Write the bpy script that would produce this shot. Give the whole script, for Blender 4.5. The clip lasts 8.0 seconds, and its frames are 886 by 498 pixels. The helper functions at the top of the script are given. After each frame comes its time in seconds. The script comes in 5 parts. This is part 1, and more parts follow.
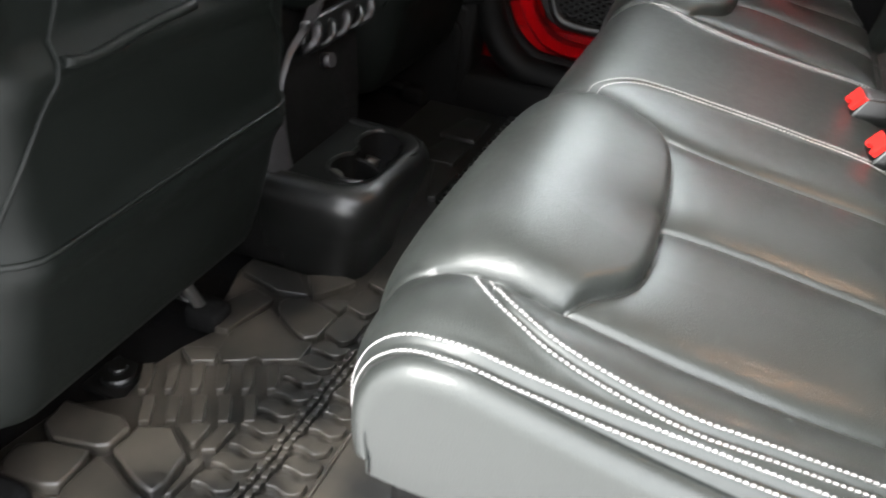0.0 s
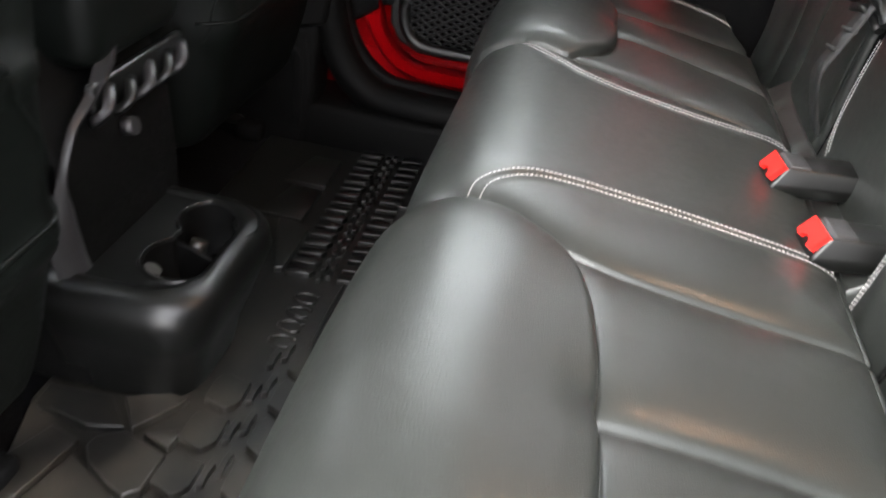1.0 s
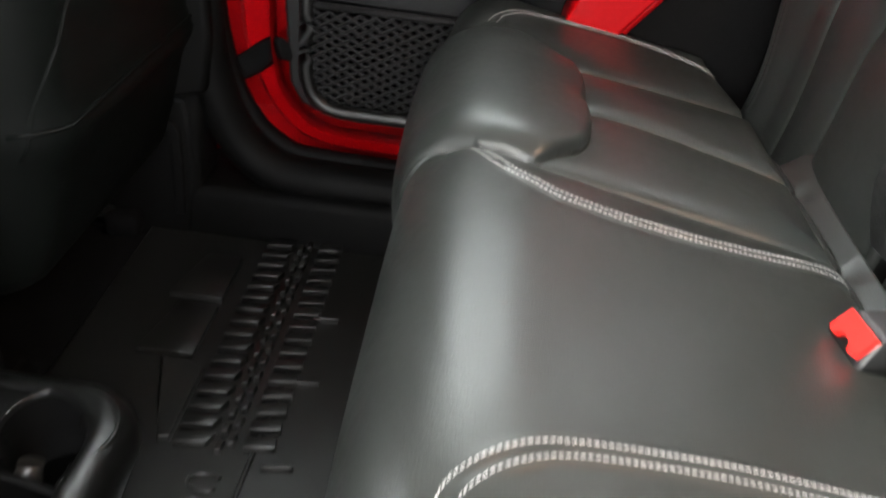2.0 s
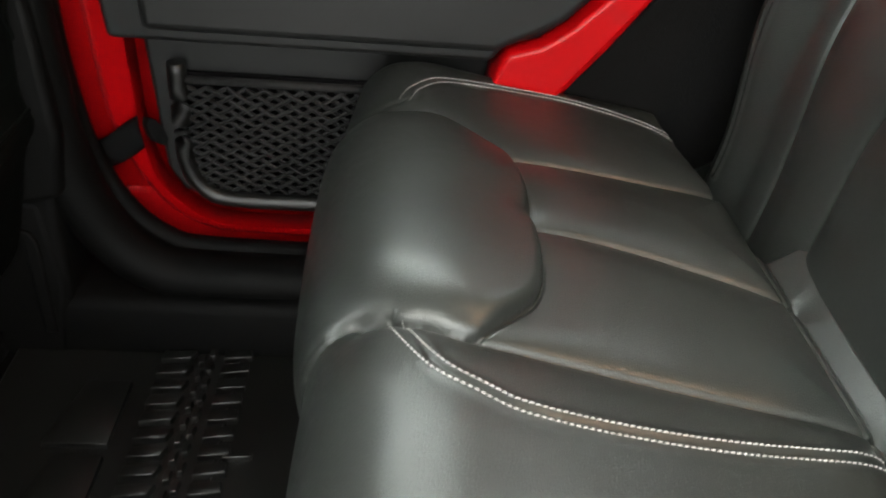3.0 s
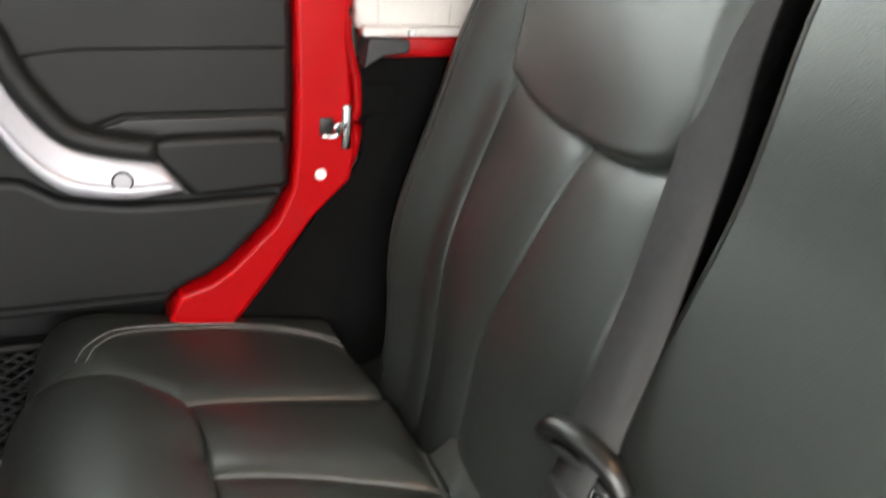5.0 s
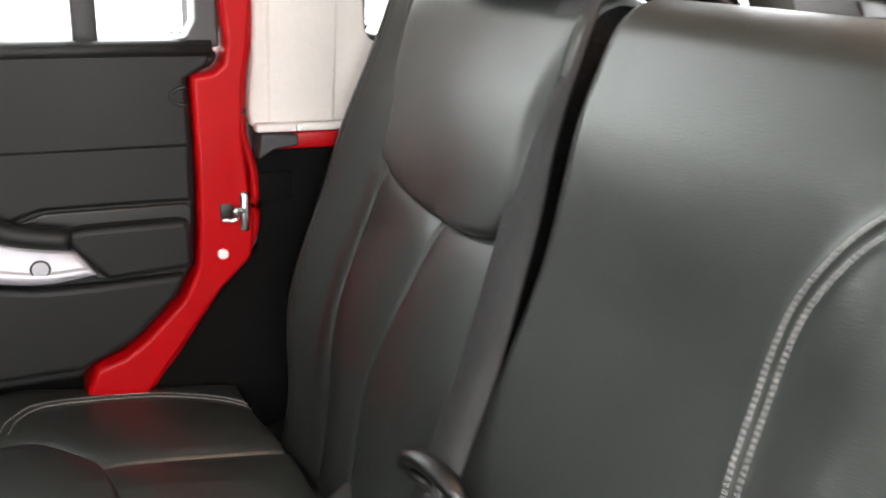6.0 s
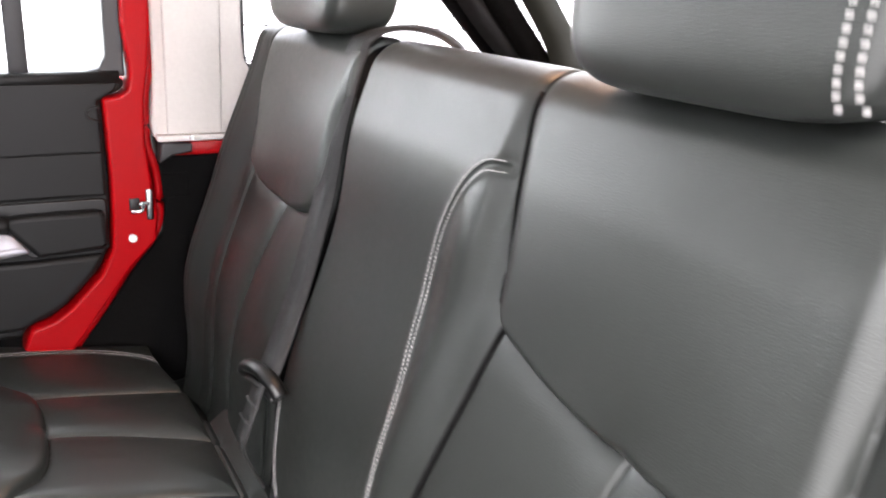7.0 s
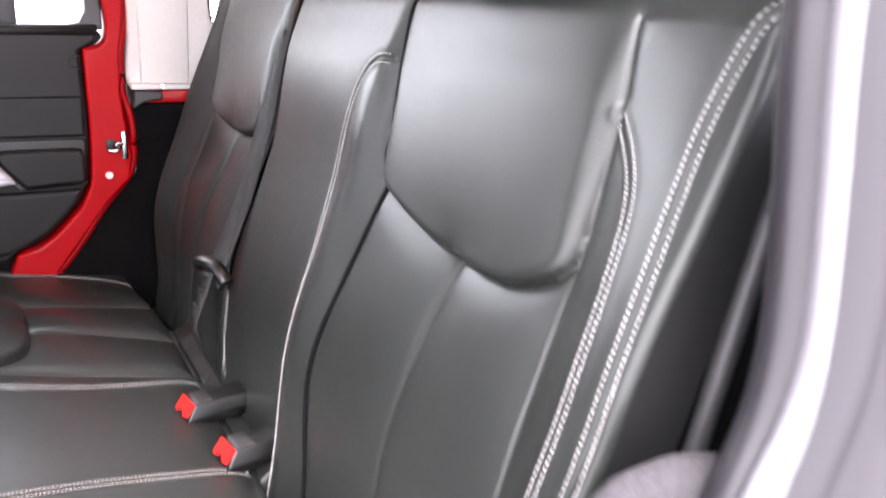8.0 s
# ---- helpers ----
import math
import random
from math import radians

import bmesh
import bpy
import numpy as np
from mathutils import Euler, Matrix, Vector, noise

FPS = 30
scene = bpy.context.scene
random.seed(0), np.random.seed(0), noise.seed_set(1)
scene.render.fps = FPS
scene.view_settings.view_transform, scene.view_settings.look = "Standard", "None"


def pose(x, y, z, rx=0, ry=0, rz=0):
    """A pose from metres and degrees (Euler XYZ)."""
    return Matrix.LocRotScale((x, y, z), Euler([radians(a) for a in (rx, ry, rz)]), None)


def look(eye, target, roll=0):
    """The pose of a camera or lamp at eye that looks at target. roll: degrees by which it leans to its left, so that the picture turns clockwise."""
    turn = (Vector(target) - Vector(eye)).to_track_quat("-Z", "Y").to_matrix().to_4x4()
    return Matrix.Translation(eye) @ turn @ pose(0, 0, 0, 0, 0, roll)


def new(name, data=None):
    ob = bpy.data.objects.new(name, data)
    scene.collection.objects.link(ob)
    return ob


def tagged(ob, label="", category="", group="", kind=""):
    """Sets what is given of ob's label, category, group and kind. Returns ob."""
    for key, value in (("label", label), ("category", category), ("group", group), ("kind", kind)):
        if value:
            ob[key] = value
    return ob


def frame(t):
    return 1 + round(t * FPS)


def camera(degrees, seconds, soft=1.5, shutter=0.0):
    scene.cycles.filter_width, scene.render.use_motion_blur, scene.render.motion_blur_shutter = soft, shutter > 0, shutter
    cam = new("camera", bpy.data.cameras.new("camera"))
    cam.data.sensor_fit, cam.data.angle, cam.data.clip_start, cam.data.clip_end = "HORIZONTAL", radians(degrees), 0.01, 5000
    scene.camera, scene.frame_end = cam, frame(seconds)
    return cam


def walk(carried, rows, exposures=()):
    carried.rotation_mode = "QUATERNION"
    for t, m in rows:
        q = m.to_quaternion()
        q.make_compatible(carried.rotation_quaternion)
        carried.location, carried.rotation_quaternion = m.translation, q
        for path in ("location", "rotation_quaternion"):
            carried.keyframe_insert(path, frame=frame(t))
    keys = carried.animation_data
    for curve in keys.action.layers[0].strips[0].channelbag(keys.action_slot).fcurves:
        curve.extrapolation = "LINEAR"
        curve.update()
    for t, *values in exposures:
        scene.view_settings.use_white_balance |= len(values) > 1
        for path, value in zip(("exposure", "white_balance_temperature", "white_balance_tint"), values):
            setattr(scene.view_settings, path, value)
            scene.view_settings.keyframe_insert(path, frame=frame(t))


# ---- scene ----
cam = camera(56.5, 8.0, soft=1.8, shutter=0.5)
PATH = [
    (0, (0.116, -0.955, 0.681), (-0.412, 0.647, -0.394), 6.2),
    (0.5, (0.082, -0.874, 0.686), (-0.267, 0.778, -0.386), 7.5),
    (1, (0.041, -0.729, 0.685), (-0.150, 0.946, -0.391), 8.7),
    (1.5, (0.003, -0.586, 0.670), (-0.092, 1.095, -0.409), 7.5),
    (1.7, (-0.015, -0.520, 0.671), (-0.076, 1.164, -0.406), 7.7),
    (2.8, (-0.017, -0.220, 0.707), (0.090, 1.445, -0.397), 5.4),
    (3, (-0.017, -0.197, 0.709), (0.131, 1.459, -0.402), 5.5),
    (3.5, (-0.002, -0.156, 0.709), (0.309, 1.490, -0.384), 5.3),
    (4, (0.009, -0.149, 0.720), (0.489, 1.481, -0.336), 4.8),
    (4.5, (0.027, -0.187, 0.785), (0.632, 1.458, -0.177), 4.6),
    (5, (0.040, -0.239, 0.850), (0.775, 1.433, 0.032), 4.6),
    (5.2, (0.044, -0.254, 0.875), (0.812, 1.421, 0.097), 4.6),
    (6.3, (0.055, -0.457, 0.910), (0.965, 1.209, 0.281), 3.0),
    (6.5, (0.067, -0.534, 0.924), (0.988, 1.131, 0.308), 3.0),
    (7, (0.072, -0.702, 0.939), (1.013, 0.957, 0.336), 2.8),
    (7.5, (0.068, -0.808, 0.914), (1.032, 0.843, 0.326), 3.0),
    (8, (0.072, -0.922, 0.859), (1.016, 0.747, 0.291), 2.7),
]
walk(cam, [(t, look(eye, target, roll)) for t, eye, target, roll in PATH],
     [(0.0, 2.62, 6250, 8), (0.8, 2.70, 6300, 10), (1.7, 2.80, 6350, 9), (2.8, 2.82, 6500, 3), (3.6, 2.82, 6500, 2), (4.4, 2.8, 6500, 3), (5.2, 2.72, 6500, 7), (6.3, 2.45, 6450, 10), (8.0, 2.62, 6200, 21)])

# ---------------------------------------------------------------- light
world = bpy.data.worlds.new("sky")
scene.world = world
world.use_nodes = True
wn = world.node_tree
sky = wn.nodes.new("ShaderNodeTexSky")
sky.sky_type = "NISHITA"
sky.sun_disc = False
sky.sun_elevation, sky.sun_rotation = radians(48), radians(212)
sky.air_density, sky.dust_density, sky.ozone_density = 1.0, 4.0, 1.0
cloud = wn.nodes.new("ShaderNodeMix")
cloud.data_type = "RGBA"
cloud.inputs["Factor"].default_value = 0.65
cloud.inputs["B"].default_value = (13.4, 12.95, 12.8, 1)
wn.links.new(sky.outputs[0], cloud.inputs["A"])
wn.links.new(cloud.outputs["Result"], wn.nodes["Background"].inputs[0])
wn.nodes["Background"].inputs[1].default_value = 0.15

sun = new("sun", bpy.data.lights.new("sun", "SUN"))
sun.data.energy, sun.data.angle, sun.data.color = 1.2, radians(30), (1.0, 0.98, 0.95)
sun.matrix_world = look((-1.1, -1.75, 2.6), (0, 0, 0.3))

# sky light in the opening of the far rear door window
window_sky = new("window_daylight", bpy.data.lights.new("window_daylight", "AREA"))
window_sky.data.shape, window_sky.data.size, window_sky.data.size_y = "RECTANGLE", 0.52, 0.49
window_sky.data.energy, window_sky.data.color = 0.36, (0.92, 1.0, 0.95)
window_sky.matrix_world = look((-0.03, 0.662, 1.05), (-0.03, 0.0, 1.05))

dome = new("dome_lamp_bulb", bpy.data.lights.new("dome_lamp_bulb", "POINT"))
dome.data.energy, dome.data.color, dome.data.shadow_soft_size = 1.1, (1.0, 0.57, 0.35), 0.06
dome.location = (0.53, -0.06, 1.165)


# ---------------------------------------------------------------- materials
def material(name, colour, rough=0.5, metal=0.0, spec=0.5, coat=0.0, coat_rough=0.06, bump=0.0, scale=400.0, vary=0.15, blotch=12.0,
             kind="noise", sheen=0.0, wrinkle=0.0):
    """Principled surface with a fine relief and two scales of variation in tone and gloss."""
    m = bpy.data.materials.new(name)
    m.use_nodes = True
    nt = m.node_tree
    b = nt.nodes["Principled BSDF"]
    b.inputs["Roughness"].default_value = rough
    b.inputs["Metallic"].default_value = metal
    b.inputs["Specular IOR Level"].default_value = spec
    b.inputs["Coat Weight"].default_value = coat
    b.inputs["Coat Roughness"].default_value = coat_rough
    b.inputs["Sheen Weight"].default_value = sheen
    tc = nt.nodes.new("ShaderNodeTexCoord")
    n1 = nt.nodes.new("ShaderNodeTexNoise")
    n1.inputs["Scale"].default_value, n1.inputs["Detail"].default_value = blotch, 5
    nt.links.new(tc.outputs["Object"], n1.inputs["Vector"])
    n2 = nt.nodes.new("ShaderNodeTexNoise")
    n2.inputs["Scale"].default_value, n2.inputs["Detail"].default_value = blotch * 14, 3
    nt.links.new(tc.outputs["Object"], n2.inputs["Vector"])
    add = nt.nodes.new("ShaderNodeMath")
    add.operation = "ADD"
    nt.links.new(n1.outputs["Fac"], add.inputs[0])
    nt.links.new(n2.outputs["Fac"], add.inputs[1])
    ramp = nt.nodes.new("ShaderNodeMapRange")
    ramp.inputs["From Min"].default_value, ramp.inputs["From Max"].default_value = 0.6, 1.4
    ramp.inputs["To Min"].default_value, ramp.inputs["To Max"].default_value = 1 - vary, 1 + vary
    nt.links.new(add.outputs[0], ramp.inputs["Value"])
    mix = nt.nodes.new("ShaderNodeVectorMath")
    mix.operation = "SCALE"
    mix.inputs[0].default_value = colour
    nt.links.new(ramp.outputs[0], mix.inputs["Scale"])
    nt.links.new(mix.outputs[0], b.inputs["Base Color"])
    rr = nt.nodes.new("ShaderNodeMath")
    rr.operation = "MULTIPLY"
    rr.inputs[1].default_value = rough
    nt.links.new(ramp.outputs[0], rr.inputs[0])
    nt.links.new(rr.outputs[0], b.inputs["Roughness"])
    if bump:
        if kind == "voronoi":
            t = nt.nodes.new("ShaderNodeTexVoronoi")
            t.feature = "DISTANCE_TO_EDGE"
            t.inputs["Scale"].default_value = scale
            out = t.outputs["Distance"]
        else:
            t = nt.nodes.new("ShaderNodeTexNoise")
            t.inputs["Scale"].default_value, t.inputs["Detail"].default_value = scale, 3
            out = t.outputs["Fac"]
        nt.links.new(tc.outputs["Object"], t.inputs["Vector"])
        bp = nt.nodes.new("ShaderNodeBump")
        bp.inputs["Strength"].default_value, bp.inputs["Distance"].default_value = bump, 0.001
        nt.links.new(out, bp.inputs["Height"])
        nt.links.new(bp.outputs[0], b.inputs["Normal"])
        if wrinkle:
            nt.links.new(bp.outputs[0], b.inputs["Coat Normal"])
        if wrinkle:
            # faint stretched creases under the grain
            mp = nt.nodes.new("ShaderNodeMapping")
            mp.inputs["Scale"].default_value = (1.0, 0.45, 0.7)
            nt.links.new(tc.outputs["Object"], mp.inputs["Vector"])
            w1 = nt.nodes.new("ShaderNodeTexNoise")
            w1.inputs["Scale"].default_value, w1.inputs["Detail"].default_value, w1.inputs["Distortion"].default_value = 70, 5, 0.6
            nt.links.new(mp.outputs[0], w1.inputs["Vector"])
            b2 = nt.nodes.new("ShaderNodeBump")
            b2.inputs["Strength"].default_value, b2.inputs["Distance"].default_value = wrinkle, 0.003
            nt.links.new(w1.outputs["Fac"], b2.inputs["Height"])
            nt.links.new(b2.outputs[0], bp.inputs["Normal"])
    return m


LEATHER = material("black_leather", (0.0172, 0.0190, 0.0174), 0.44, spec=0.41, coat=0.32, coat_rough=0.155, bump=0.22, scale=450, kind="voronoi", vary=0.14, blotch=9, wrinkle=0.022)
LEATHER.node_tree.nodes["Principled BSDF"].inputs["Specular Tint"].default_value = (0.95, 1.0, 0.965, 1)
LEATHER_BACK = material("grained_vinyl", (0.0027, 0.0036, 0.0030), 0.5, spec=0.15, bump=0.3, scale=700, kind="voronoi", vary=0.15)
PLASTIC = material("black_plastic", (0.0045, 0.0045, 0.0042), 0.4, bump=0.1, scale=1100, vary=0.2)
PLASTIC_GLOSS = material("polished_black_plastic", (0.0032, 0.0034, 0.0031), 0.36, spec=0.5, bump=0.05, scale=1300, vary=0.08)
SATIN = material("satin_grey_plastic", (0.026, 0.025, 0.0255), 0.34, vary=0.06)
PLASTIC_GREY = material("dark_grey_plastic", (0.03, 0.03, 0.031), 0.45, bump=0.15, scale=1000, vary=0.15)
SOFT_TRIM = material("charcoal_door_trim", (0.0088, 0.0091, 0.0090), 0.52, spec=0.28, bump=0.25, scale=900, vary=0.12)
RUBBER = material("moulded_rubber", (0.0078, 0.0076, 0.0068), 0.36, spec=0.6, bump=0.05, scale=520, vary=0.12, blotch=11)


def dusty(m, dust, scale=9.0, lo=0.52, hi=0.70, most=0.55):
    """Lays uneven patches of dry dust over a material, with doorway daylight painted into their strength."""
    nt = m.node_tree
    b = nt.nodes["Principled BSDF"]
    old = b.inputs["Base Color"].links[0].from_socket
    tc = nt.nodes.new("ShaderNodeTexCoord")
    n = nt.nodes.new("ShaderNodeTexNoise")
    n.inputs["Scale"].default_value, n.inputs["Detail"].default_value, n.inputs["Roughness"].default_value = scale, 4, 0.5
    nt.links.new(tc.outputs["Object"], n.inputs["Vector"])
    r = nt.nodes.new("ShaderNodeMapRange")
    r.inputs["From Min"].default_value, r.inputs["From Max"].default_value, r.inputs["To Max"].default_value = lo, hi, most
    nt.links.new(n.outputs["Fac"], r.inputs["Value"])
    # dust colour fades inwards from the doorway, standing in for daylight falling off
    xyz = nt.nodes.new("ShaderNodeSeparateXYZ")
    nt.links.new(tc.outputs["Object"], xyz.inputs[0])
    door_light = nt.nodes.new("ShaderNodeMapRange")
    door_light.inputs["From Min"].default_value, door_light.inputs["From Max"].default_value = 0.10, -0.10
    door_light.inputs["To Min"].default_value = 0.02
    nt.links.new(xyz.outputs["Y"], door_light.inputs["Value"])
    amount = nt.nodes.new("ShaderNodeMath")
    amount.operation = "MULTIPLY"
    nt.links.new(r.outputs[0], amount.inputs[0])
    nt.links.new(door_light.outputs[0], amount.inputs[1])
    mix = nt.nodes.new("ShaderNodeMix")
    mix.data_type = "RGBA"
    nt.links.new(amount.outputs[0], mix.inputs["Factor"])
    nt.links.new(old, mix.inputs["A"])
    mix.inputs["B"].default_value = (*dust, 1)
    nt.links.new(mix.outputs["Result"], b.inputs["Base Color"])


# real dust patches, plus painted daylight on the doorway side
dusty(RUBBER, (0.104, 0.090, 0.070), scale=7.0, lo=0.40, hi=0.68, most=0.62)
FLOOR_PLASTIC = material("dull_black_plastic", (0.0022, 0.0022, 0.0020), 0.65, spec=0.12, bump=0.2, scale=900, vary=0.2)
# pale colour stands in for the sky's highlight on dark rubber
BEAD_HIGHLIGHT = material("rubber_bead_highlight", (0.13, 0.125, 0.135), 0.25, coat=0.5, coat_rough=0.1, vary=0.03)
FELT = material("grey_felt", (0.055, 0.052, 0.055), 0.95, spec=0.1, bump=1.0, scale=700, vary=0.35)
LINING = material("grey_roof_lining", (0.30, 0.295, 0.28), 0.8, bump=0.3, scale=260, vary=0.06)
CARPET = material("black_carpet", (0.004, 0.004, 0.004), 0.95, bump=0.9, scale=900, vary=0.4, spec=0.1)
RED = material("red_body_paint", (0.36, 0.0008, 0.0030), 0.45, spec=0.12, coat=0.14, coat_rough=0.1, vary=0.05)
WHITE = material("white_hardtop", (0.64, 0.60, 0.565), 0.55, bump=0.3, scale=260, vary=0.05)
SILVER = material("satin_silver", (0.40, 0.40, 0.43), 0.36, metal=0.35, vary=0.05)
SILVER_GREY = material("pale_grey_plastic", (0.055, 0.052, 0.058), 0.4, vary=0.06)
JAMB = material("satin_rubber", (0.017, 0.0155, 0.0185), 0.42, coat=0.14, coat_rough=0.2, vary=0.06, bump=0.1, scale=900)
OLIVE = material("olive_grey_webbing", (0.026, 0.028, 0.021), 0.6, bump=0.4, scale=900, vary=0.2)
DUSTY = material("dusty_trim", (0.028, 0.026, 0.021), 0.6, bump=0.3, scale=300, vary=0.25)
DUSTY_DARK = material("dusty_black_trim", (0.013, 0.0115, 0.0095), 0.75, spec=0.2, bump=0.3, scale=300, vary=0.25)
STEEL = material("dull_steel", (0.10, 0.098, 0.092), 0.4, metal=0.7, vary=0.15)
CHROME = material("chromed_steel", (0.7, 0.7, 0.7), 0.16, metal=1.0, vary=0.05)
THREAD = material("pale_thread", (0.50, 0.49, 0.48), 0.75, vary=0.12, blotch=90)
WEBBING = material("belt_webbing", (0.0075, 0.0076, 0.0078), 0.65, bump=0.6, scale=1500, vary=0.15)
WEBBING_PALE = material("paler_belt_webbing", (0.0115, 0.0118, 0.0115), 0.6, bump=0.5, scale=1500, vary=0.15)
TAB_RED = material("red_button", (0.78, 0.02, 0.015), 0.35, vary=0.04)
NET = material("elastic_net", (0.009, 0.009, 0.009), 0.75, spec=0.3, vary=0.2)
LABEL_WHITE = material("label_white", (0.75, 0.75, 0.72), 0.5, vary=0.03)
LABEL_YELLOW = material("label_yellow", (0.8, 0.42, 0.02), 0.5, vary=0.03)
INK = material("label_ink", (0.05, 0.05, 0.05), 0.6)
CONCRETE = material("pale_concrete", (0.56, 0.55, 0.54), 0.9, bump=0.5, scale=30, vary=0.15, blotch=1.0)
LAMP_LENS = material("lamp_lens", (0.8, 0.7, 0.55), 0.4)
LAMP_LENS.node_tree.nodes["Principled BSDF"].inputs["Emission Color"].default_value = (1, 0.5, 0.2, 1)
LAMP_LENS.node_tree.nodes["Principled BSDF"].inputs["Emission Strength"].default_value = 4.0
GLASS = bpy.data.materials.new("window_glass")
GLASS.use_nodes = True
g = GLASS.node_tree.nodes["Principled BSDF"]
g.inputs["Transmission Weight"].default_value, g.inputs["Roughness"].default_value = 1.0, 0.0
g.inputs["IOR"].default_value, g.inputs["Base Color"].default_value = 1.05, (0.95, 0.97, 0.96, 1)


# ---------------------------------------------------------------- mesh helpers
def part(name, bm, mat, parent=None, label=""):
    """Links a bmesh as one mesh object, under a thing or a part."""
    me = bpy.data.meshes.new(name)
    bm.to_mesh(me)
    bm.free()
    me.materials.append(mat)
    ob = new(name, me)
    if parent:
        ob.parent = parent
    if label:
        ob["label"] = label
    return ob


def raw(name, verts, faces, mat, parent=None, label="", smooth=True):
    me = bpy.data.meshes.new(name)
    me.from_pydata([tuple(v) for v in verts], [], [tuple(int(k) for k in f) for f in faces])
    me.update()
    if smooth:
        me.polygons.foreach_set("use_smooth", [True] * len(me.polygons))
    me.materials.append(mat)
    ob = new(name, me)
    if parent:
        ob.parent = parent
    if label:
        ob["label"] = label
    return ob


def thing(name, label, category, group="", kind="", at=(0, 0, 0)):
    ob = new(name)
    ob.location = at
    ob.empty_display_size = 0.05
    return tagged(ob, label, category, group, kind)


def smooth(bm, on=True):
    for f in bm.faces:
        f.smooth = on
    return bm


def box(x0, x1, y0, y1, z0, z1, bevel=0.0, seg=2, bm=None):
    own = bmesh.new()
    bmesh.ops.create_cube(own, size=1)
    for v in own.verts:
        v.co = Vector(((x0 + x1) / 2 + v.co.x * (x1 - x0), (y0 + y1) / 2 + v.co.y * (y1 - y0), (z0 + z1) / 2 + v.co.z * (z1 - z0)))
    if bevel:
        bmesh.ops.bevel(own, geom=own.edges[:], offset=bevel, segments=seg, profile=0.5, affect="EDGES")
        smooth(own)
    if bm is None:
        return own
    me = bpy.data.meshes.new("tmp")
    own.to_mesh(me)
    own.free()
    bm.from_mesh(me)
    bpy.data.meshes.remove(me)
    return bm


def prism(outline, axis, a, b, bevel=0.0, seg=2):
    """An outline in a plane, drawn out along an axis from a to b."""
    bm = bmesh.new()
    put = {"x": lambda p, q, d: (d, p, q), "y": lambda p, q, d: (p, d, q), "z": lambda p, q, d: (p, q, d)}[axis]
    lo = [bm.verts.new(put(p, q, a)) for p, q in outline]
    hi = [bm.verts.new(put(p, q, b)) for p, q in outline]
    n = len(outline)
    bm.faces.new(lo[::-1])
    bm.faces.new(hi)
    for k in range(n):
        bm.faces.new((lo[k], lo[(k + 1) % n], hi[(k + 1) % n], hi[k]))
    bmesh.ops.recalc_face_normals(bm, faces=bm.faces[:])
    if bevel:
        bmesh.ops.bevel(bm, geom=bm.edges[:], offset=bevel, segments=seg, profile=0.5, affect="EDGES")
        smooth(bm)
        for f in bm.faces:
            if len(f.verts) > 4:
                f.smooth = False
    return bm


def curve_through(points, step=0.006, closed=False):
    """Points at even steps along a smooth line through the given ones, in two or three dimensions."""
    p = np.array(points, float)
    if closed:
        p = np.vstack([p[-1], p, p[0], p[1]])
    else:
        p = np.vstack([2 * p[0] - p[1], p, 2 * p[-1] - p[-2]])
    out = []
    for k in range(1, len(p) - 2):
        for u in np.linspace(0, 1, 96, endpoint=False):
            a, b, c, d = p[k - 1], p[k], p[k + 1], p[k + 2]
            out.append(0.5 * ((2 * b) + (c - a) * u + (2 * a - 5 * b + 4 * c - d) * u * u + (3 * b - a - 3 * c + d) * u ** 3))
    out.append(p[-2])
    out = np.array(out)
    run = np.concatenate([[0], np.cumsum(np.linalg.norm(np.diff(out, axis=0), axis=1))])
    n = max(2, int(run[-1] / step) + 1)
    at = np.linspace(0, run[-1], n)
    return np.stack([np.interp(at, run, out[:, k]) for k in range(out.shape[1])], 1)


def tube(points, radius, sides=8, flat=1.0, side=(0, 0, 1), bm=None, caps=True):
    """A round or flattened bar along a line of points."""
    bm = bm or bmesh.new()
    pts = [Vector(p) for p in points]
    rings = []
    for k, p in enumerate(pts):
        d = (pts[min(k + 1, len(pts) - 1)] - pts[max(k - 1, 0)]).normalized()
        s = Vector(side)
        a = d.cross(s)
        a = a.normalized() if a.length > 1e-6 else d.orthogonal().normalized()
        b = a.cross(d).normalized()
        rings.append([bm.verts.new(p + a * radius * math.cos(2 * math.pi * j / sides) + b * radius * flat * math.sin(2 * math.pi * j / sides)) for j in range(sides)])
    for r0, r1 in zip(rings, rings[1:]):
        for j in range(sides):
            f = bm.faces.new((r0[j], r0[(j + 1) % sides], r1[(j + 1) % sides], r1[j]))
            f.smooth = True
    if caps:
        bm.faces.new(rings[0][::-1])
        bm.faces.new(rings[-1])
    return bm


def ribbon(points, wide, normal_hint, thick=0.0015):
    """A flat strap along points; wide is the vector across it at each point."""
    verts, faces = [], []
    n = len(points)
    for k in range(n):
        p, w = np.array(points[k], float), np.array(wide[k], float)
        d = np.array(points[min(k + 1, n - 1)], float) - np.array(points[max(k - 1, 0)], float)
        nn = np.cross(d, w)
        nn = nn / (np.linalg.norm(nn) + 1e-9) * thick
        verts += [p - w / 2 - nn, p + w / 2 - nn, p + w / 2 + nn, p - w / 2 + nn]
    for k in range(n - 1):
        a, b = 4 * k, 4 * k + 4
        for j in range(4):
            faces.append((a + j, a + (j + 1) % 4, b + (j + 1) % 4, b + j))
    return verts, faces


